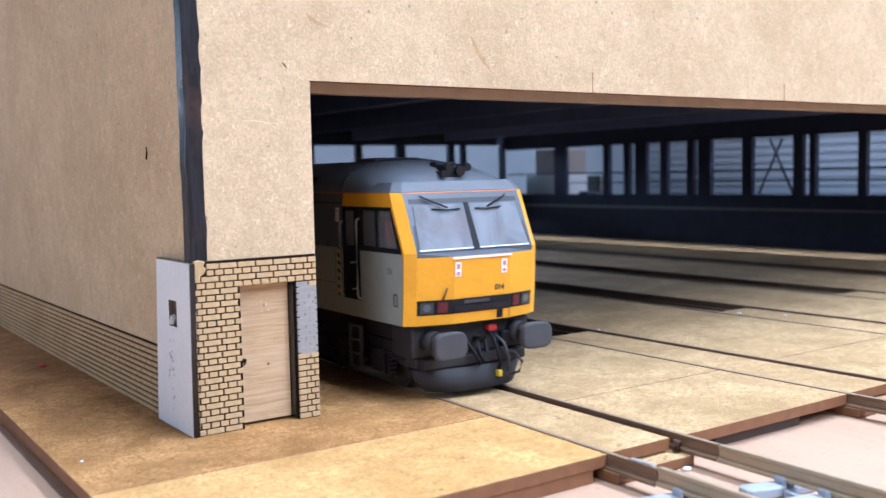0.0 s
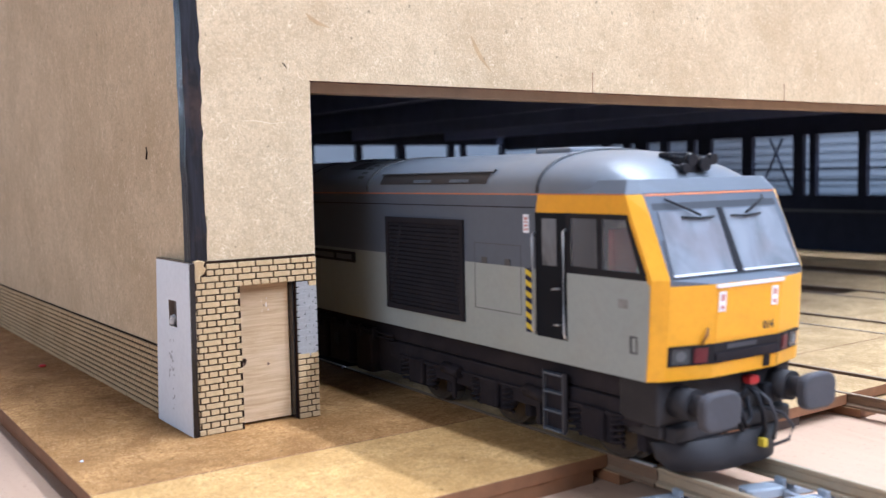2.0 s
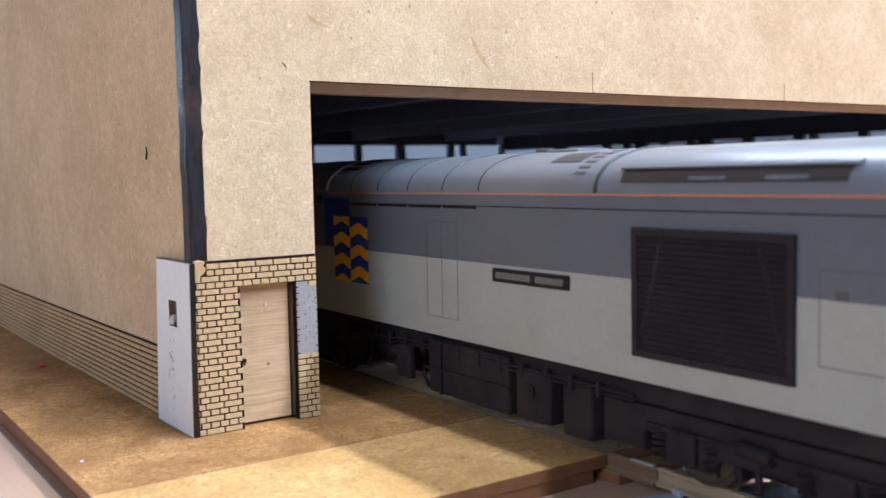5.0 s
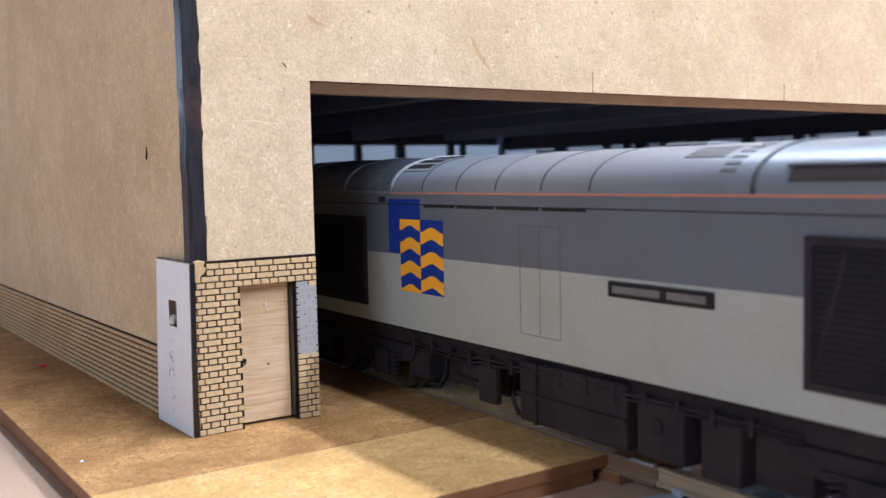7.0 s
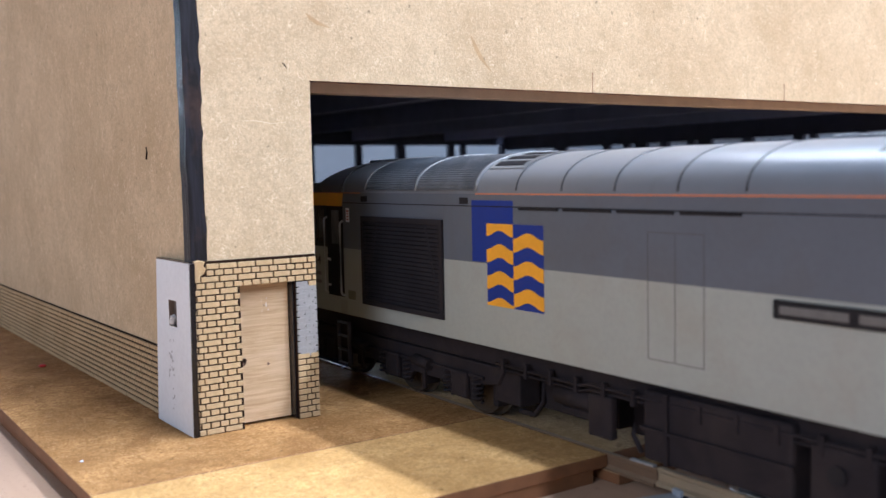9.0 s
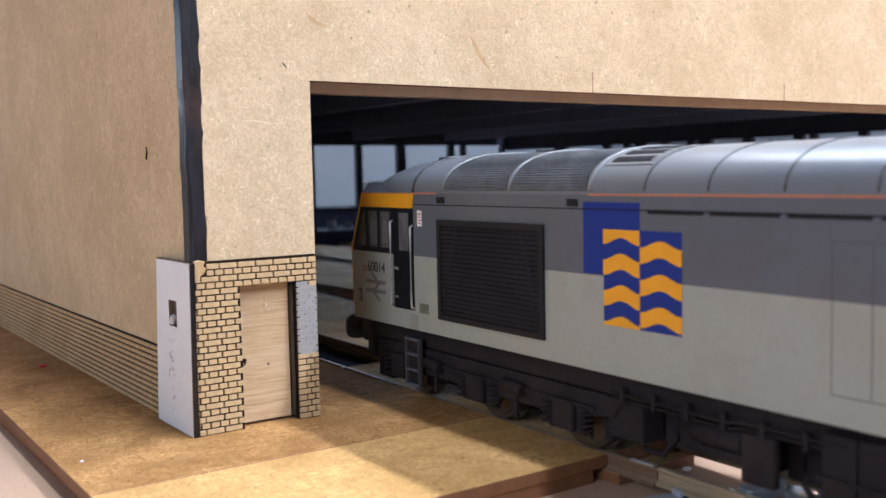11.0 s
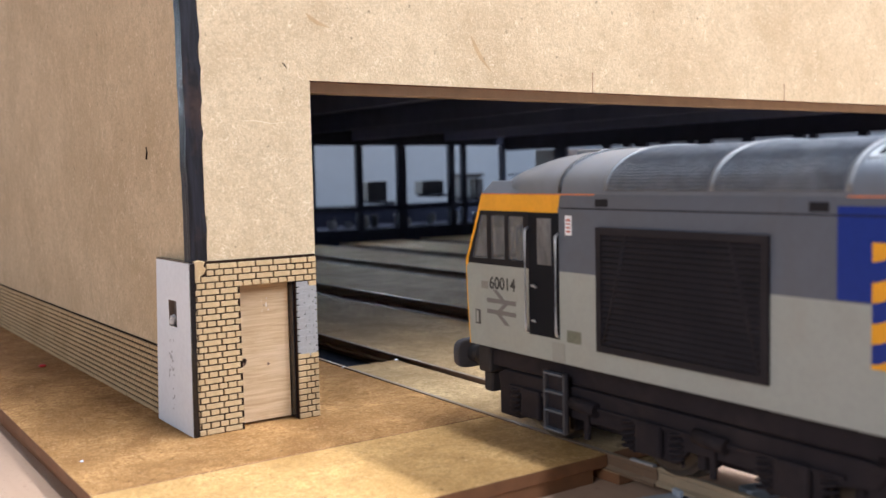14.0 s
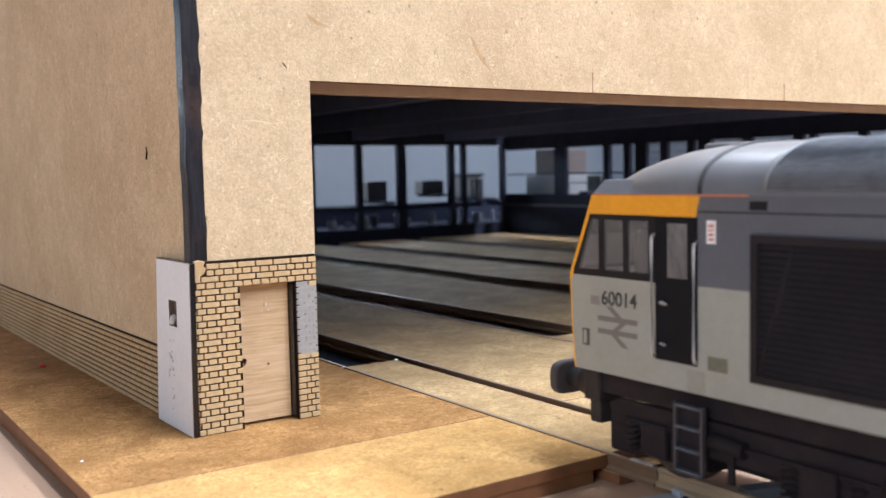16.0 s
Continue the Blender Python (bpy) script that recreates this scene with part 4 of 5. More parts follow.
# running number and double-bar device on the trailing cab (both sides read forwards)
for s in (-1, 1):
    turn = 0 if s < 0 else 180
    letters("60014", 3.1, LETTER, "running_number", loco, pose(-119.9 * M, s * (HALF + 0.05) * M, 27.0 * M, 90, 0, turn))
    bm = bmesh.new()
    y0, y1 = sorted((s * (HALF - 0.1), s * (HALF + 0.05)))
    box(bm, -124.6, -116.0, y0, y1, 24.4, 25.2)
    box(bm, -124.6, -116.0, y0, y1, 22.4, 23.2)
    for pts in (((-117.4, 27.0), (-116.1, 27.0), (-113.6, 25.2), (-114.9, 25.2)), ((-116.2, 23.2), (-114.9, 23.2), (-112.4, 25.0), (-113.7, 25.0)), ((-115.2, 22.8), (-116.5, 22.8), (-113.8, 20.9), (-112.5, 20.9))):
        prism(bm, [(x - 5.4, z - 0.2) for x, z in pts], "y", y0, y1)
    part("device", bm, paint("device_grey", (0.17, 0.165, 0.16), 0.5, 0.1), loco)

# inside of each cab
SEATRED = paint("seat_red", (0.45, 0.035, 0.04), 0.7, 0.15)
for e in (1, -1):
    def cab_box(x0, x1, y0, y1, z0, z1, bevel=0.0):
        return boxes((min(end_x(e, x0), end_x(e, x1)), max(end_x(e, x0), end_x(e, x1)), y0, y1, z0, z1), bevel=bevel)
    part("bulkhead", cab_box(97.6, 98.6, -16.9, 16.9, 16.6, 43.8), CABIN, loco)
    part("cab_floor", cab_box(98.7, 121.5, -16.9, 16.9, 22.0, 22.8), CABIN, loco)
    part("desk", cab_box(119.5, 122.6, -15.0, 15.0, 22.9, 30.6, 0.4), CABIN, loco)
    for y in (-12.4, 12.4):
        x0 = 114.2 if e > 0 else 112.6
        seat = part("cab_seat", cab_box(x0, x0 + 1.6, y - 2.6, y + 2.6, 27.0, 38.6, 0.5), SEATRED if e > 0 else DARK, loco, "red seat back" if e > 0 else "black seat back")
        part("cushion", cab_box(x0 + 1.65, x0 + 5.0, y - 2.6, y + 2.6, 27.0, 28.6, 0.4), SEATRED if e > 0 else DARK, seat)
        part("pedestal", cab_box(x0 + 2.0, x0 + 3.6, y - 0.9, y + 0.9, 22.85, 26.95), DARK, seat)

# ---- roof fittings ----
def hoop(x, a0, a1, r, mat, name, lift=0.0):
    bm = bmesh.new()
    rod(bm, [(x, *roof_point(a, lift)) for a in np.linspace(a0, a1, 22)], r, 6)
    return part(name, bm, mat, loco)


def patch(x0, x1, a0, a1, lift, mat, name, steps=14, ridge=0.0, label=""):
    bm = bmesh.new()
    rows = []
    for k in range(steps + 1):
        a = a0 + (a1 - a0) * k / steps
        y, z = roof_point(a, lift + (ridge if k % 2 else 0.0))
        rows.append([bm.verts.new((x * M, y * M, z * M)) for x in (x0, x1)])
    yb = [[bm.verts.new((x * M, roof_point(a, -0.3)[0] * M, roof_point(a, -0.3)[1] * M)) for x in (x0, x1)] for a in (a0, a1)]
    for a, b in zip(rows, rows[1:]):
        bm.faces.new((a[0], a[1], b[1], b[0]))
    bm.faces.new((yb[0][0], yb[0][1], rows[0][1], rows[0][0])), bm.faces.new((rows[-1][0], rows[-1][1], yb[1][1], yb[1][0]))
    bmesh.ops.recalc_face_normals(bm, faces=bm.faces[:])
    return part(name, bm, mat, loco, label)


SEAM = paint("roof_seam", (0.030, 0.031, 0.034), 0.5, 0.2)
RADIATOR = paint("radiator_mesh", (0.095, 0.112, 0.138), 0.48, 0.8, scale=420, relief=0.9, spec=0.45, dirt=(0.21, 0.225, 0.245), dirt_amount=0.6, fine=0.6)
PALEROOF = paint("pale_roof", (0.17, 0.178, 0.19), 0.4, 0.15)
for x in (-39.4, -27.4, -15.0, -2.2, 9.8):
    hoop(x, 3, 177, 0.17, SEAM, "roof_seam")
for x in (41.2, 99.9, -103.9):
    hoop(x, 1, 179, 0.36, SEAM, "roof_seam")
for x in (-93.0, -72.2, -51.4):
    hoop(x, 3, 177, 0.45, PALEROOF, "roof_rib", 0.0)
for s in (0, 1):
    flip = lambda a: (180 - a) if s else a
    for x0, x1 in ((-92.4, -72.9), (-71.5, -52.1)):
        patch(x0, x1, flip(3), flip(72), 0.12, RADIATOR, "radiator_mesh", 40, 0.22, "ribbed radiator mesh in the roof")
    patch(-50.6, -40.2, flip(34), flip(82), 0.10, PALEROOF, "exhaust_panel")
    for a in (39, 53, 67):
        patch(-49.6, -41.2, flip(a), flip(a + 8), 0.24, SLAT, "exhaust_slit", 6)
    # flat patch for the recessed trough: shade and brown pipes in one colour
    patch(46.5, 85.0, flip(11), flip(27), 0.08, paint("trough_shade", (0.035, 0.028, 0.026), 0.6, 0.4), "roof_trough", 6, 0.0, "flat dark patch for the shaded trough along the roof")
    for x in (60.0, 73.0):
        patch(x, x + 6.5, flip(13), flip(17), 0.25, RADIATOR, "trough_cover", 2)
    patch(45.6, 86.0, flip(27), flip(31), 0.5, ROOFGREY, "trough_lip", 4)
    for k in range(6):
        a = 22 + k * 9
        patch(35.0, 37.6, flip(a), flip(a + 4), 0.08, LINE, "vent_slot", 4)
    patch(26.0, 33.5, flip(42), flip(64), 0.06, SEAM, "roof_grating", 8, 0.05)
part("roof_box", boxes((86.0, 96.0, -6.5, 6.5, 50.2, 52.0), bevel=0.5), ROOFGREY, loco)
part("roof_hatch", boxes((13.0, 22.0, -4.0, 4.0, 50.9, 51.8), bevel=0.35), ROOFGREY, loco)
part("roof_hatch", boxes((-115.0, -104.5, -4.0, 4.0, 50.2, 51.5), bevel=0.35), ROOFGREY, loco)
horn = part("horn_unit", boxes((111.5, 115.5, -2.2, 2.6, 47.6, 50.6), bevel=0.6), DARK, loco, "black cluster of horns on the cab roof")
for y, z, r in ((-1.6, 50.3, 1.0), (1.4, 49.6, 1.2), (3.3, 50.4, 0.9), (-3.0, 49.0, 0.8)):
    bm = bmesh.new()
    rod(bm, [(110.8, y, z + 0.3), (113.0, y, z), (115.6, y, z - 0.2)], r * 0.55, 10)
    rod(bm, [(115.5, y, z - 0.2), (116.6, y, z - 0.3)], r, 12)
    part("horn", bm, DARK, horn)
part("horn_cover", boxes((109.8, 112.4, -2.6, 3.0, 50.4, 51.4), bevel=0.3), DARK, horn)
horn.location = (2.6 * M, 0.8 * M, -0.9 * M)

# ---- cab fronts ----
def on_front(e, y, z, lift):
    bow = prow(z) * min(1.0, max(0.0, (FRONT_HALF - abs(y)) / (FRONT_HALF - PROW_HALF)))
    return (end_x(e, cab_at(z)[1] + lift + bow), y, z)


def clip_half(pts, at, sign):
    """The part of a polygon of (y, z) points on one side of y = at."""
    out = []
    for p, q in zip(pts, pts[1:] + pts[:1]):
        a, b = sign * (p[0] - at), sign * (q[0] - at)
        if a >= 0:
            out.append(p)
        if a * b < 0:
            k = a / (a - b)
            out.append((at, p[1] + k * (q[1] - p[1])))
    return out


def front_plate(e, pts, lift, mat, name, parent=loco, label="", depth=0.25):
    """A plate that follows the raked and faceted front; points are (y, z)."""
    bm = bmesh.new()
    pts = list(pts)
    if max(z for y, z in pts) > 31.3:
        pieces = [pts]
    else:
        pieces = [clip_half(pts, -PROW_HALF, -1), clip_half(clip_half(pts, -PROW_HALF, 1), PROW_HALF, -1), clip_half(pts, PROW_HALF, 1)]
    for piece in pieces:
        if len(piece) < 3 or max(y for y, z in piece) - min(y for y, z in piece) < 0.01:
            continue
        rings = [[bm.verts.new([c * M for c in on_front(e, y, z, h)]) for y, z in piece] for h in (lift - depth, lift)]
        n = len(piece)
        fs = [bm.faces.new(rings[0]), bm.faces.new(rings[1])] + [bm.faces.new((rings[0][i], rings[0][(i + 1) % n], rings[1][(i + 1) % n], rings[1][i])) for i in range(n)]
        bmesh.ops.recalc_face_normals(bm, faces=fs)
    return part(name, bm, mat, parent, label)


for e in (1, -1):
    fr = front_plate(e, [(-14.9, 31.42), (14.9, 31.42), (14.1, 42.6), (-14.1, 42.6)], 0.06, paint("surround_grey", (0.036, 0.040, 0.050), 0.5, 0.2), "windscreen_surround", depth=0.1)
    for y0, y1, y2, y3 in ((-14.2, -0.7, -0.5, -13.4), (0.9, 14.2, 13.4, 0.7)):
        p = front_plate(e, [(y0, 32.1), (y1, 32.1), (y2, 41.3), (y3, 41.3)], 0.16, SCREEN, "windscreen", fr, "windscreen pane with pale reflections painted in")
        front_plate(e, [(y0, 31.85), (y1, 31.85), (y1, 32.1), (y0, 32.1)], 0.26, WHITE, "glazing_edge", fr)
    front_plate(e, [(-0.7, 31.8), (0.9, 31.8), (0.7, 41.6), (-0.5, 41.6)], 0.32, DARK, "mullion", fr)
    for sy in (-1, 1):
        bm = bmesh.new()
        rod(bm, [on_front(e, sy * 11.2, 43.2, 0.3), on_front(e, sy * 10.6, 42.8, 0.8), on_front(e, sy * 5.2, 40.6, 0.8)], 0.2, 6)
        rod(bm, [on_front(e, sy * 9.0, 40.4, 0.45), on_front(e, sy * 5.2, 40.1, 0.6), on_front(e, sy * 2.0, 40.3, 0.45)], 0.18, 6)
        part("wiper", bm, DARK, loco)
    front_plate(e, [(-14.7, 43.75), (14.7, 43.75), (14.7, 44.0), (-14.7, 44.0)], 0.10, ORANGE, "lining", loco)
    # raised yellow centre panel with its pale ledge
    centre = front_plate(e, [(-7.35, 22.0), (7.35, 22.0), (7.35, 29.9), (-7.35, 29.9)], 0.1, YELLOW, "centre_panel", loco, "raised yellow nose panel", 0.8)
    front_plate(e, [(-7.6, 29.95), (7.6, 29.95), (7.6, 30.4), (-7.6, 30.4)], 0.4, WHITE, "ledge", centre, "pale worn ledge", 1.1)
    for y in (-6.3, 5.7):
        nt_ = front_plate(e, [(y - 0.75, 26.3), (y + 0.75, 26.3), (y + 0.75, 29.3), (y - 0.75, 29.3)], 0.2, WHITE, "notice", loco, "small white warning notice with red marks", 0.15)
        front_plate(e, [(y - 0.4, 27.9), (y + 0.4, 27.9), (y + 0.4, 28.9), (y - 0.4, 28.9)], 0.25, MARK, "mark", nt_, depth=0.08)
        front_plate(e, [(y - 0.4, 26.6), (y + 0.4, 26.6), (y + 0.4, 27.2), (y - 0.4, 27.2)], 0.25, MARK, "mark", nt_, depth=0.08)
    # lamp band
    band = front_plate(e, [(-14.9, 18.4), (14.9, 18.4), (14.9, 21.5), (-14.9, 21.5)], 0.12, DARK, "lamp_band", loco, "black band holding the lamps", 0.3)
    front_plate(e, [(-7.2, 18.7), (7.2, 18.7), (7.2, 20.0), (-7.2, 20.0)], 0.45, CHASSIS, "marker_housing", band)
    front_plate(e, [(-4.6, 20.4), (2.0, 20.4), (2.0, 21.1), (-4.6, 21.1)], 0.25, BUFFER, "marker_glass", band)
    for sy in (-1, 1):
        def across(a, b):
            return sorted((sy * a, sy * b))
        for a, b, mat, nm in ((11.6, 14.4, LAMPGLASS, "headlight"), (8.6, 10.7, TAIL_RED, "tail_lamp")):
            y0, y1 = across(a, b)
            lamp = front_plate(e, [(y0, 18.75), (y1, 18.75), (y1, 21.1), (y0, 21.1)], 0.32, mat, nm, band)
            yc, lens_r = (y0 + y1) / 2, 0.82
            front_plate(e, [(yc + lens_r * math.cos(k * math.pi / 6), 19.95 + lens_r * math.sin(k * math.pi / 6)) for k in range(12)], 0.42, LENS if nm == "headlight" else TAIL_RED, "lens", lamp, depth=0.12)
            front_plate(e, [(y0 - 0.25, 21.1), (y1 + 0.25, 21.1), (y1 + 0.25, 21.35), (y0 - 0.25, 21.35)], 0.5, DARK, "hood", lamp)
        if sy > 0:
            front_plate(e, [(sy * 7.6 - 0.12, 16.4), (sy * 7.6 + 0.12, 16.4), (sy * 7.6 + 0.12, 18.3), (sy * 7.6 - 0.12, 18.3)], 0.1, paint("yellow_shadow_gap", (0.42, 0.18, 0.01), 0.6), "panel_gap")
    front_plate(e, [(4.2, 16.5), (5.8, 16.5), (5.8, 18.35), (4.2, 18.35)], 0.1, DARK, "lamp_socket")
    rod_bm = bmesh.new()
    rod(rod_bm, [on_front(e, -9.6, 21.6, 0.2), on_front(e, -9.4, 23.0, 0.8), on_front(e, -8.9, 24.0, 0.4)], 0.22, 6)
    part("lamp_iron", rod_bm, BURNT, loco)
letters("014", 1.7, LETTER, "end_number", loco, Matrix.Translation(Vector(on_front(1, 4.6, 22.7, 0.15)) * M) @ pose(0, 0, 0, 90, 0, 90) @ pose(0, 0, 0, 4, 0, 0))

# ---- underframe ----
part("solebar", boxes((-127, 122, -14.6, 14.6, 12.2, 16.15), bevel=0.2), CHASSIS, loco)
tank = part("fuel_tank", boxes((-10.6, 16.2, -16.0, 16.0, 3.9, 14.7), bevel=0.6), CHASSIS, loco, "dull brown black fuel tank")
for s in (-1, 1):
    part("tank_rib", boxes((-10.8, 16.4, s * 16.15 - 0.3, s * 16.15 + 0.3, 8.6, 9.2)), CHASSIS, tank)
    part("tank_band", boxes((-6.0, -5.2, s * 16.15 - 0.35, s * 16.15 + 0.35, 4.0, 14.6)), CHASSIS, tank)
    bx = part("equipment_box", boxes((18.8, 28.2, min(s * 11, s * 16.2), max(s * 11, s * 16.2), 4.4, 13.0), bevel=0.4), CHASSIS, loco)
    bm = bmesh.new()
    rod(bm, [(22.9, s * 16.1, 9.7), (22.9, s * 16.6, 9.7)], 1.3, 16)
    part("round_cover", bm, DARK, bx)
    part("equipment_box", boxes((30.8, 37.9, min(s * 11, s * 15.6), max(s * 11, s * 15.6), 3.6, 13.4), bevel=0.5), CHASSIS, loco)
    part("drop_arm", boxes((-22.6, -17.2, min(s * 14.8, s * 16.4), max(s * 14.8, s * 16.4), 5.2, 12.1), bevel=0.4), CHASSIS, loco)
    part("air_cylinder", rod(bmesh.new(), [(-32.5, s * 13.6, 10.0), (-23.5, s * 13.6, 10.0)], 1.9, 12), CHASSIS, loco)
    part("battery_box", boxes((-32.0, -23.0, min(s * 11.0, s * 14.0), max(s * 11.0, s * 14.0), 6.6, 8.0), bevel=0.3), CHASSIS, loco)
for s in (-1, 1):
    for z, y, r in ((11.4, 15.9, 0.28), (10.5, 15.7, 0.2)):
        part("pipe_run", rod(bmesh.new(), [(-48, s * y, z + 1.6), (-25, s * y, z + 1.4), (-23, s * y, z + 1.9), (48, s * y, z + 1.9)], r, 6), CHASSIS, loco)
    for k in range(14):
        x = -46 + k * 6.6
        part("pipe_clip", boxes((x, x + 0.8, min(s * 15.4, s * 16.35), max(s * 15.4, s * 16.25), 11.6, 14.2), bevel=0.1), CHASSIS, loco)
    part("drain_pipe", rod(bmesh.new(), [(-13.0, s * 15.2, 13.0), (-13.2, s * 15.4, 7.0), (-11.4, s * 15.4, 4.6)], 0.45, 6), CHASSIS, loco)
    part("drain_pipe", rod(bmesh.new(), [(-36.0, s * 14.6, 12.4), (-35.4, s * 14.9, 8.0), (-38.0, s * 14.9, 5.2), (-42.5, s * 14.6, 5.0)], 0.5, 6), CHASSIS, loco)
part("centre_girder", boxes((-23, 46, -6, 6, 3.6, 12.2), bevel=0.3), CHASSIS, loco)
part("centre_girder", boxes((-51, -23.1, -9, 9, 4.6, 12.2), bevel=0.3), CHASSIS, loco)

for s in (-1, 1):
    part("equipment_box", boxes((39.4, 48.6, min(s * 9.5, s * 14.4), max(s * 9.5, s * 14.4), 4.6, 12.1), bevel=0.4), CHASSIS, loco)
    part("equipment_box", boxes((-50.5, -43.0, min(s * 9.5, s * 14.4), max(s * 9.5, s * 14.4), 5.4, 12.1), bevel=0.4), CHASSIS, loco)

wheelsets, WHEEL_R = [], 7.2
for e in (1, -1):
    mid_x = 84.0 if e > 0 else -86.8
    bogie = part("bogie", boxes((mid_x - 33, mid_x + 33, -6.5, 6.5, 8.6, 11.6), bevel=0.4), CHASSIS, loco, "weathered brown black bogie")
    part("gear_tower", boxes((mid_x - 35, mid_x + 35, -6.3, 6.3, 2.6, 8.5), bevel=0.4), CHASSIS, bogie)
    for s in (-1, 1):
        bm = bmesh.new()
        prof = [(-40, 11.6), (-36, 12.0), (36, 12.0), (38, 11.0), (37, 8.2), (31, 7.6), (31.5, 4.2), (23.0, 4.2), (21.0, 6.6), (6.0, 6.6), (4.0, 4.2), (-6.0, 4.2), (-8.0, 6.6), (-20.0, 6.6), (-22.0, 4.2), (-31.0, 4.2), (-31, 7.6), (-38, 8.6)]
        prism(bm, [(mid_x + e * x, z) for x, z in prof], "y", s * 13.6, s * 15.0, bevel=0.25)
        part("side_frame", bm, CHASSIS, bogie)
        part("frame_rail", boxes((mid_x - 34, mid_x + 34, s * 15.2 - 0.35, s * 15.2 + 0.35, 9.0, 9.6), bevel=0.1), CHASSIS, bogie)
        for ax in (-26.6 * e, -1.0 * e, 27.4 * e):
            x = mid_x + ax
            part("axle_box", boxes((x - 2.6, x + 2.6, min(s * 14.8, s * 16.2), max(s * 14.8, s * 16.2), 4.6, 9.8), bevel=0.5), CHASSIS, bogie)
            for dx in (-5.0, 5.0):
                bm = bmesh.new()
                pts = []
                for k in range(41):
                    a = k / 40 * 5.0 * 2 * math.pi
                    pts.append((x + dx + 1.15 * math.cos(a), s * 14.95 + 0.8 * math.sin(a), 4.3 + 4.8 * k / 40))
                rod(bm, pts, 0.28, 5)
                part("spring", bm, CHASSIS, bogie)
            part("brake_shoe", boxes((x + 7.0, x + 8.6, min(s * 9.0, s * 13.0), max(s * 9.0, s * 13.0), 3.6, 9.6), bevel=0.4), CHASSIS, bogie)
        for ax in (-13.2, 13.2):
            x = mid_x + ax
            part("brake_cylinder", rod(bmesh.new(), [(x - 3.2, s * 15.6, 9.6), (x + 2.6, s * 15.6, 9.2)], 1.15, 10), CHASSIS, bogie)
            part("hanger", boxes((x - 0.5, x + 0.5, s * 15.3 - 0.3, s * 15.3 + 0.3, 3.9, 9.0), bevel=0.1), CHASSIS, bogie)
        part("sand_pipe", rod(bmesh.new(), [(end_x(e, 118), s * 11, 11.5), (end_x(e, 118.6), s * 9.4, 6.0), (end_x(e, 117.2), s * 9.0, 2.4)], 0.4, 6), CHASSIS, bogie)
        # steps below the cab door
        step_x = 102.9 if e > 0 else -106.5
        lad = part("step_ladder", boxes((step_x - 2.7, step_x + 2.7, min(s * 15.9, s * 16.2), max(s * 15.9, s * 16.2), 4.2, 14.2)), CHASSIS, loco, "grey cab footsteps")
        for dx in (-2.5, 2.5):
            part("stile", boxes((step_x + dx - 0.25, step_x + dx + 0.25, min(s * 16.2, s * 17.0), max(s * 16.2, s * 17.0), 4.0, 14.3), bevel=0.08), BUFFER, lad)
        for z in (4.4, 7.6, 10.8, 13.9):
            part("rung", boxes((step_x - 2.3, step_x + 2.3, min(s * 16.2, s * 17.2), max(s * 16.2, s * 17.2), z - 0.18, z + 0.18), bevel=0.06), MIDGREY, lad)
    for ax in (-26.6 * e, -1.0 * e, 27.4 * e):
        bm = bmesh.new()
        for s in (-1, 1):
            wheel_rings(bm, 0, [(2.0, s * 10.8), (6.2, s * 10.8), (6.6, s * 10.4), (WHEEL_R - 0.05, s * 10.2), (WHEEL_R, s * 8.5), (WHEEL_R + 0.6, s * 8.1), (WHEEL_R + 0.6, s * 7.6), (6.0, s * 7.5), (2.0, s * 7.5)])
        rod(bm, [(0, -13.4, 0), (0, 13.4, 0)], 1.4, 12)
        for k in range(6):
            for s in (-1, 1):
                a = k * math.pi / 3
                rod(bm, [(4.2 * math.cos(a), s * 10.7, 4.2 * math.sin(a)), (4.2 * math.cos(a), s * 10.95, 4.2 * math.sin(a))], 0.7, 8)
        ws = part("wheelset", bm, paint("wheel_steel", (0.10, 0.085, 0.07), 0.45, 0.3, metal=0.5), bogie)
        wheelsets.append((ws, mid_x + ax))
    # buffer beam, buffers and coupling gear
    bi, bz = (117.0, 9.0) if e > 0 else (121.6, 10.6)
    beam = part("buffer_beam", boxes((min(end_x(e, bi), end_x(e, 125.4)), max(end_x(e, bi), end_x(e, 125.4)), -15.4, 15.4, bz, 16.1), bevel=0.5), PLOUGH, loco, "dark buffer beam")
    for s in (-1, 1):
        buf = part("buffer", rod(bmesh.new(), [(end_x(e, 125.2), s * 11.2, 12.55), (end_x(e, 129.0), s * 11.2, 12.55)], 2.4, 16), PLOUGH, loco, "dull grey oblong buffer")
        part("buffer_ram", rod(bmesh.new(), [(end_x(e, 128.8), s * 11.2, 12.55), (end_x(e, 132.8), s * 11.2, 12.55)], 1.7, 16), PLOUGH, buf)
        bm = bmesh.new()
        pts = [(s * 11.2 + 4.0 * math.copysign(abs(math.cos(a)) ** 0.55, math.cos(a)), 12.55 + 2.9 * math.copysign(abs(math.sin(a)) ** 0.6, math.sin(a))) for a in np.linspace(0, 2 * math.pi, 24, endpoint=False)]
        prism(bm, pts, "x", end_x(e, 132.6), end_x(e, 134.4), bevel=0.45)
        part("buffer_head", bm, BUFFER, buf)
        part("beam_bracket", boxes((min(end_x(e, bi + 0.8), end_x(e, 125.0)), max(end_x(e, bi + 0.8), end_x(e, 125.0)), s * 12.2 - 2.2, s * 12.2 + 2.2, 6.8, bz), bevel=0.4), PLOUGH, beam)
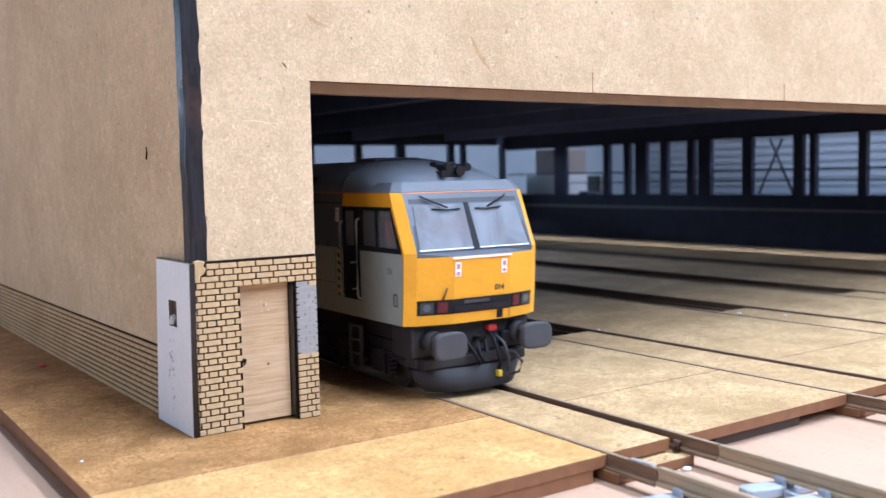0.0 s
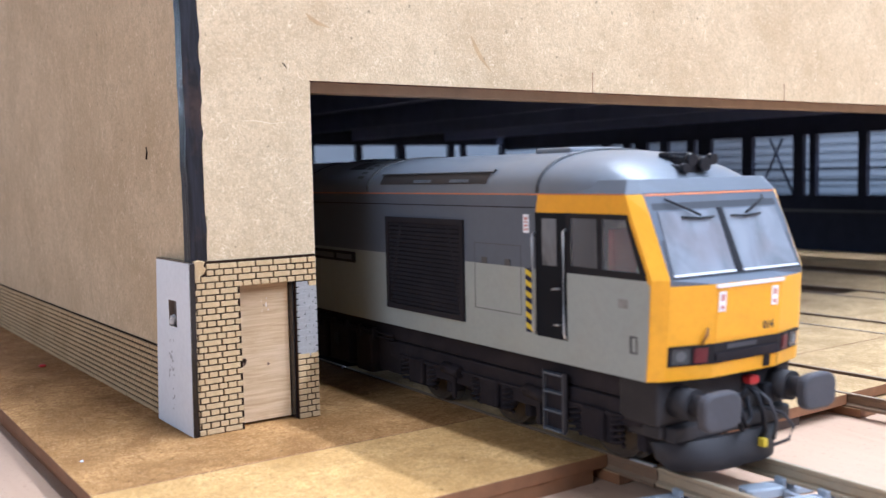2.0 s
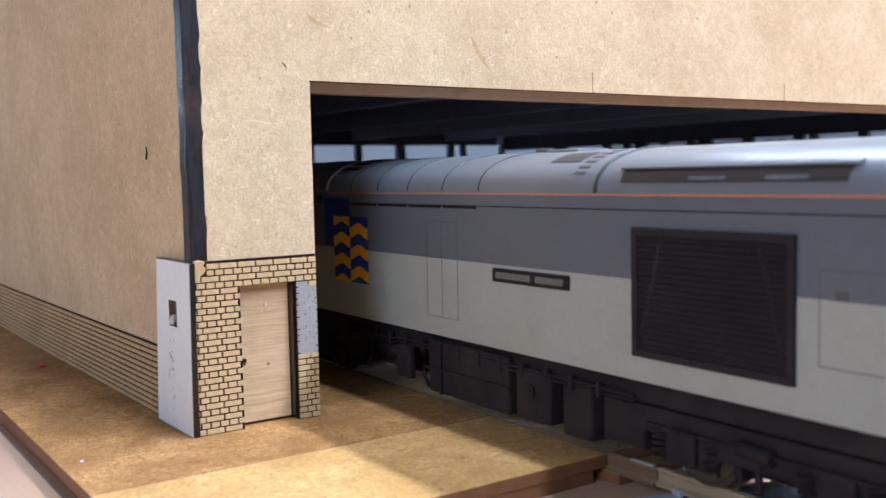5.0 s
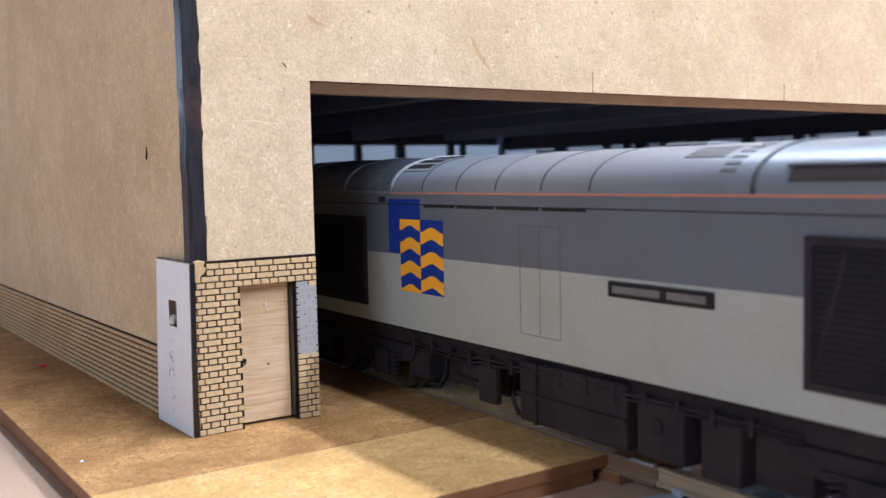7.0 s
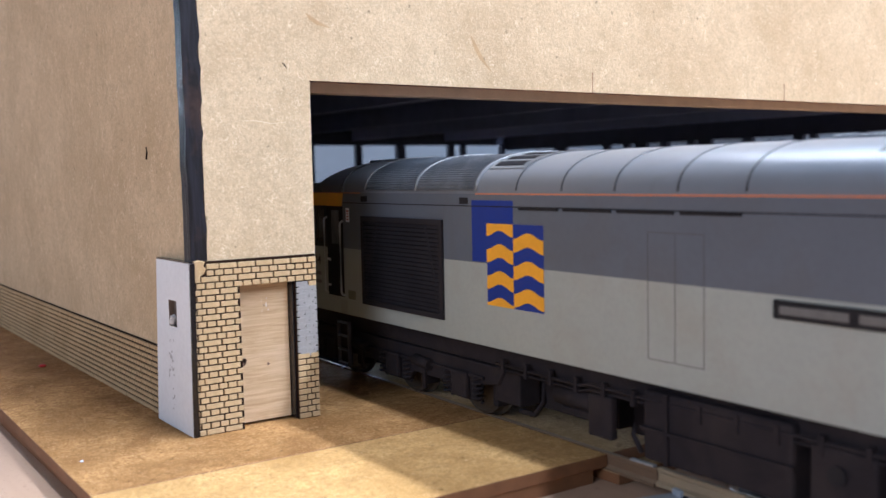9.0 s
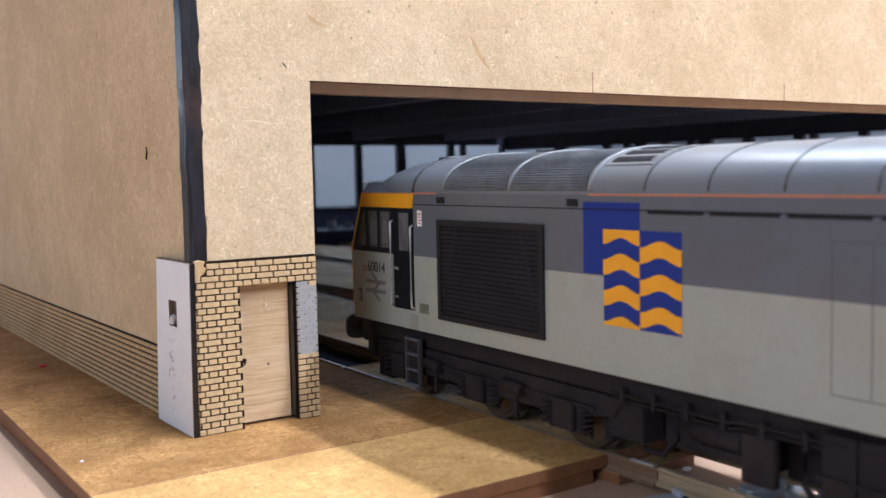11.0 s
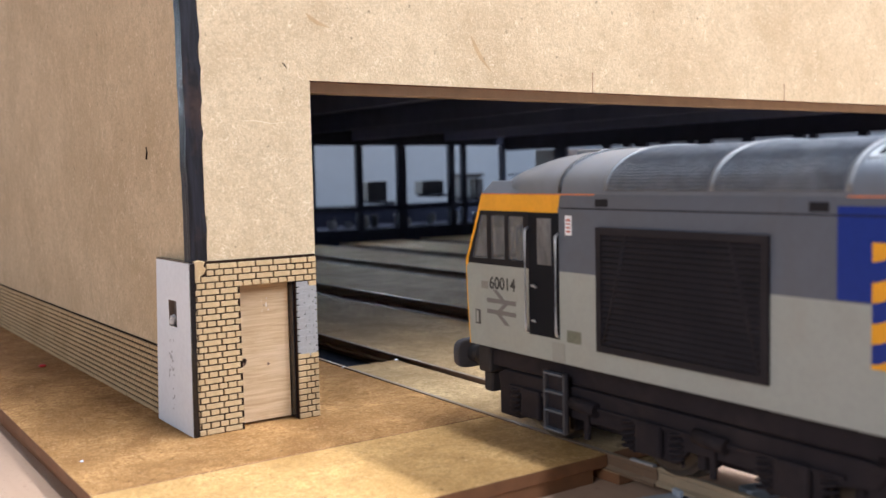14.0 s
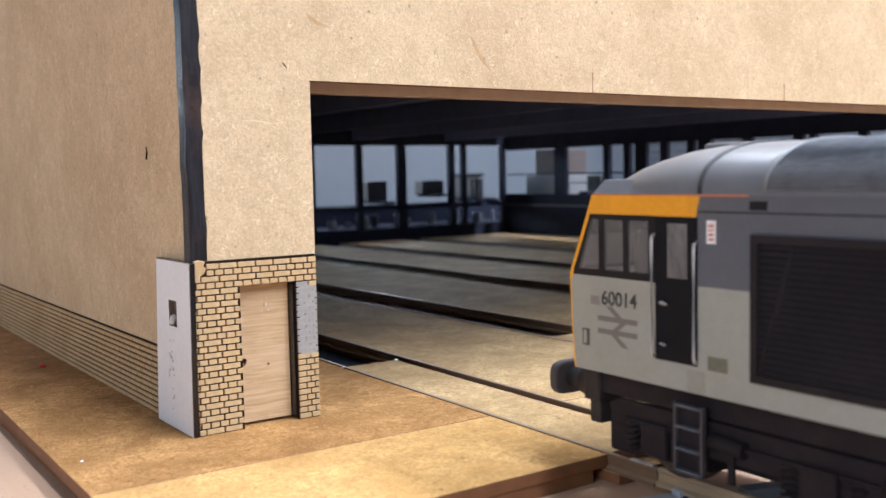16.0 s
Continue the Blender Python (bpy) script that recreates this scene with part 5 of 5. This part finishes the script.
    part("drawhook", rod(bmesh.new(), [(end_x(e, 125.2), 0.6, 11.8), (end_x(e, 127.6), 0.6, 11.9), (end_x(e, 128.6), 0.6, 12.8), (end_x(e, 128.2), 0.6, 13.7)], 0.65, 8), DARK, beam)
    part("coupling_link", rod(bmesh.new(), [(end_x(e, 127.8), 1.5, 12.0), (end_x(e, 128.8), 1.6, 9.0), (end_x(e, 128.6), 0.6, 7.4), (end_x(e, 128.8), -0.4, 9.0), (end_x(e, 127.8), -0.3, 12.0)], 0.4, 8), DARK, beam)
    if e > 0:
        part("air_tap", boxes((125.5, 127.4, 3.2, 5.4, 13.4, 14.8), bevel=0.35), RED, beam, "red air tap")
        part("hose", rod(bmesh.new(), [(126.0, 3.6, 13.4), (128.0, 3.9, 12.0), (128.8, 4.5, 9.0), (128.4, 5.4, 6.0), (127.6, 5.0, 4.2)], 0.42, 8), DARK, beam)
        part("hose", rod(bmesh.new(), [(126.0, 5.4, 12.6), (128.6, 6.2, 10.8), (129.4, 7.0, 7.5), (128.6, 7.2, 4.4)], 0.34, 8), BUFFER, beam)
        part("hose", rod(bmesh.new(), [(126.0, -2.6, 12.4), (128.2, -2.2, 10.6), (128.8, -1.0, 8.2), (128.0, 0.4, 6.8)], 0.42, 8), DARK, beam)
        part("apron", boxes((119.0, 127.0, -13.4, 13.4, 6.5, 8.9), bevel=0.4), PLOUGH, beam)
        part("hose", rod(bmesh.new(), [(127.0, 6.4, 9.4), (129.4, 8.4, 8.6), (130.4, 9.8, 6.4), (129.8, 9.4, 4.2), (128.6, 7.2, 3.4)], 0.3, 8), BUFFER, beam)
        part("hose_end", boxes((127.6, 129.0, 4.4, 5.5, 3.4, 4.9), bevel=0.3), LEMON, beam, "yellow hose end")
        part("jumper_box", boxes((125.3, 127.0, 7.0, 9.6, 9.6, 13.0), bevel=0.3), DARK, beam)
    # snow plough: a bowed blade
    bm = bmesh.new()
    lv = []
    for z, push, wide in ((1.6, 1.4, 11.6), (3.6, 0.2, 13.4), (6.4, 0.2, 14.6)):
        ring = []
        for back in (0, 1):
            ys = np.linspace(-1, 1, 25)
            for y in (ys if not back else ys[::-1]):
                x = 123.4 + 4.2 * (1 - abs(y) ** 3.4) + push - back * 0.9
                ring.append(bm.verts.new((end_x(e, x) * M, y * wide * M, z * M)))
        lv.append(ring)
    n_ring = len(lv[0])
    for a, b in zip(lv, lv[1:]):
        for k in range(n_ring):
            bm.faces.new((a[k], a[(k + 1) % n_ring], b[(k + 1) % n_ring], b[k]))
    for ring in (lv[0], lv[-1]):
        for k in range(n_ring // 2 - 1):
            bm.faces.new((ring[k], ring[k + 1], ring[n_ring - 2 - k], ring[n_ring - 1 - k]))
    bmesh.ops.recalc_face_normals(bm, faces=bm.faces[:])
    if e > 0:
        pl = part("snow_plough", bm, PLOUGH, loco, "dark blue grey bowed snow plough")
        for f in pl.data.polygons:
            f.use_smooth = abs(f.normal.z) < 0.6
        for y in (-7, 7):
            part("plough_arm", boxes((119.5, 125.5, y - 1.2, y + 1.2, 5.5, 9.0), bevel=0.2), PLOUGH, pl)
    else:
        bm.free()
        for y in (-12.5, 12.5):
            part("rail_guard", boxes((-125.5, -119.5, y - 1.6, y + 1.6, 3.2, 9.0), bevel=0.4), CHASSIS, loco)

# ---- what moves ----
# seconds and millimetres that the locomotive has gone
GONE = ((0.0, 1.3), (0.5, 18.9), (1.0, 36.9), (1.5, 54.9), (2.0, 71.5), (2.5, 86.3), (3.0, 101.1), (3.5, 114.3), (4.0, 126.0), (4.2, 130.3), (4.6, 138.0), (5.0, 144.5), (5.8, 156.3), (6.5, 166.9), (7.0, 174.5), (7.5, 182.3), (8.0, 190.0), (8.5, 197.5), (9.0, 205.0), (9.2, 208.1), (10.0, 220.3), (11.0, 235.7), (11.5, 243.3), (12.0, 250.6), (12.5, 258.0), (13.0, 265.6), (13.5, 273.4), (14.0, 281.1), (14.5, 288.6), (15.0, 296.1), (15.5, 303.6), (16.0, 310.7))
HEADING = 1.75


def gone_at(t):
    for (a, p), (b, q) in zip(GONE, GONE[1:]):
        if a <= t <= b:
            return p + (q - p) * (t - a) / (b - a)


def loco_pose(gone):
    along = 296.0 - gone - EDGE_Y
    h = radians(HEADING)
    return pose((TRACKS[0][0] + along * math.sin(h)) * M, (EDGE_Y + along * math.cos(h)) * M, 0, 0, 0, -90 - HEADING)


def motions():
    walk(loco, [(t, loco_pose(d)) for t, d in GONE])
    for ob, x in wheelsets:
        rows, t = [], 0.0
        while t <= 16.001:
            rows.append((t, pose(x * M, 0, (0.5 + WHEEL_R) * M, 0, math.degrees(gone_at(min(t, 16.0)) / WHEEL_R), 0)))
            t += 0.25
        walk(ob, rows)



motions()
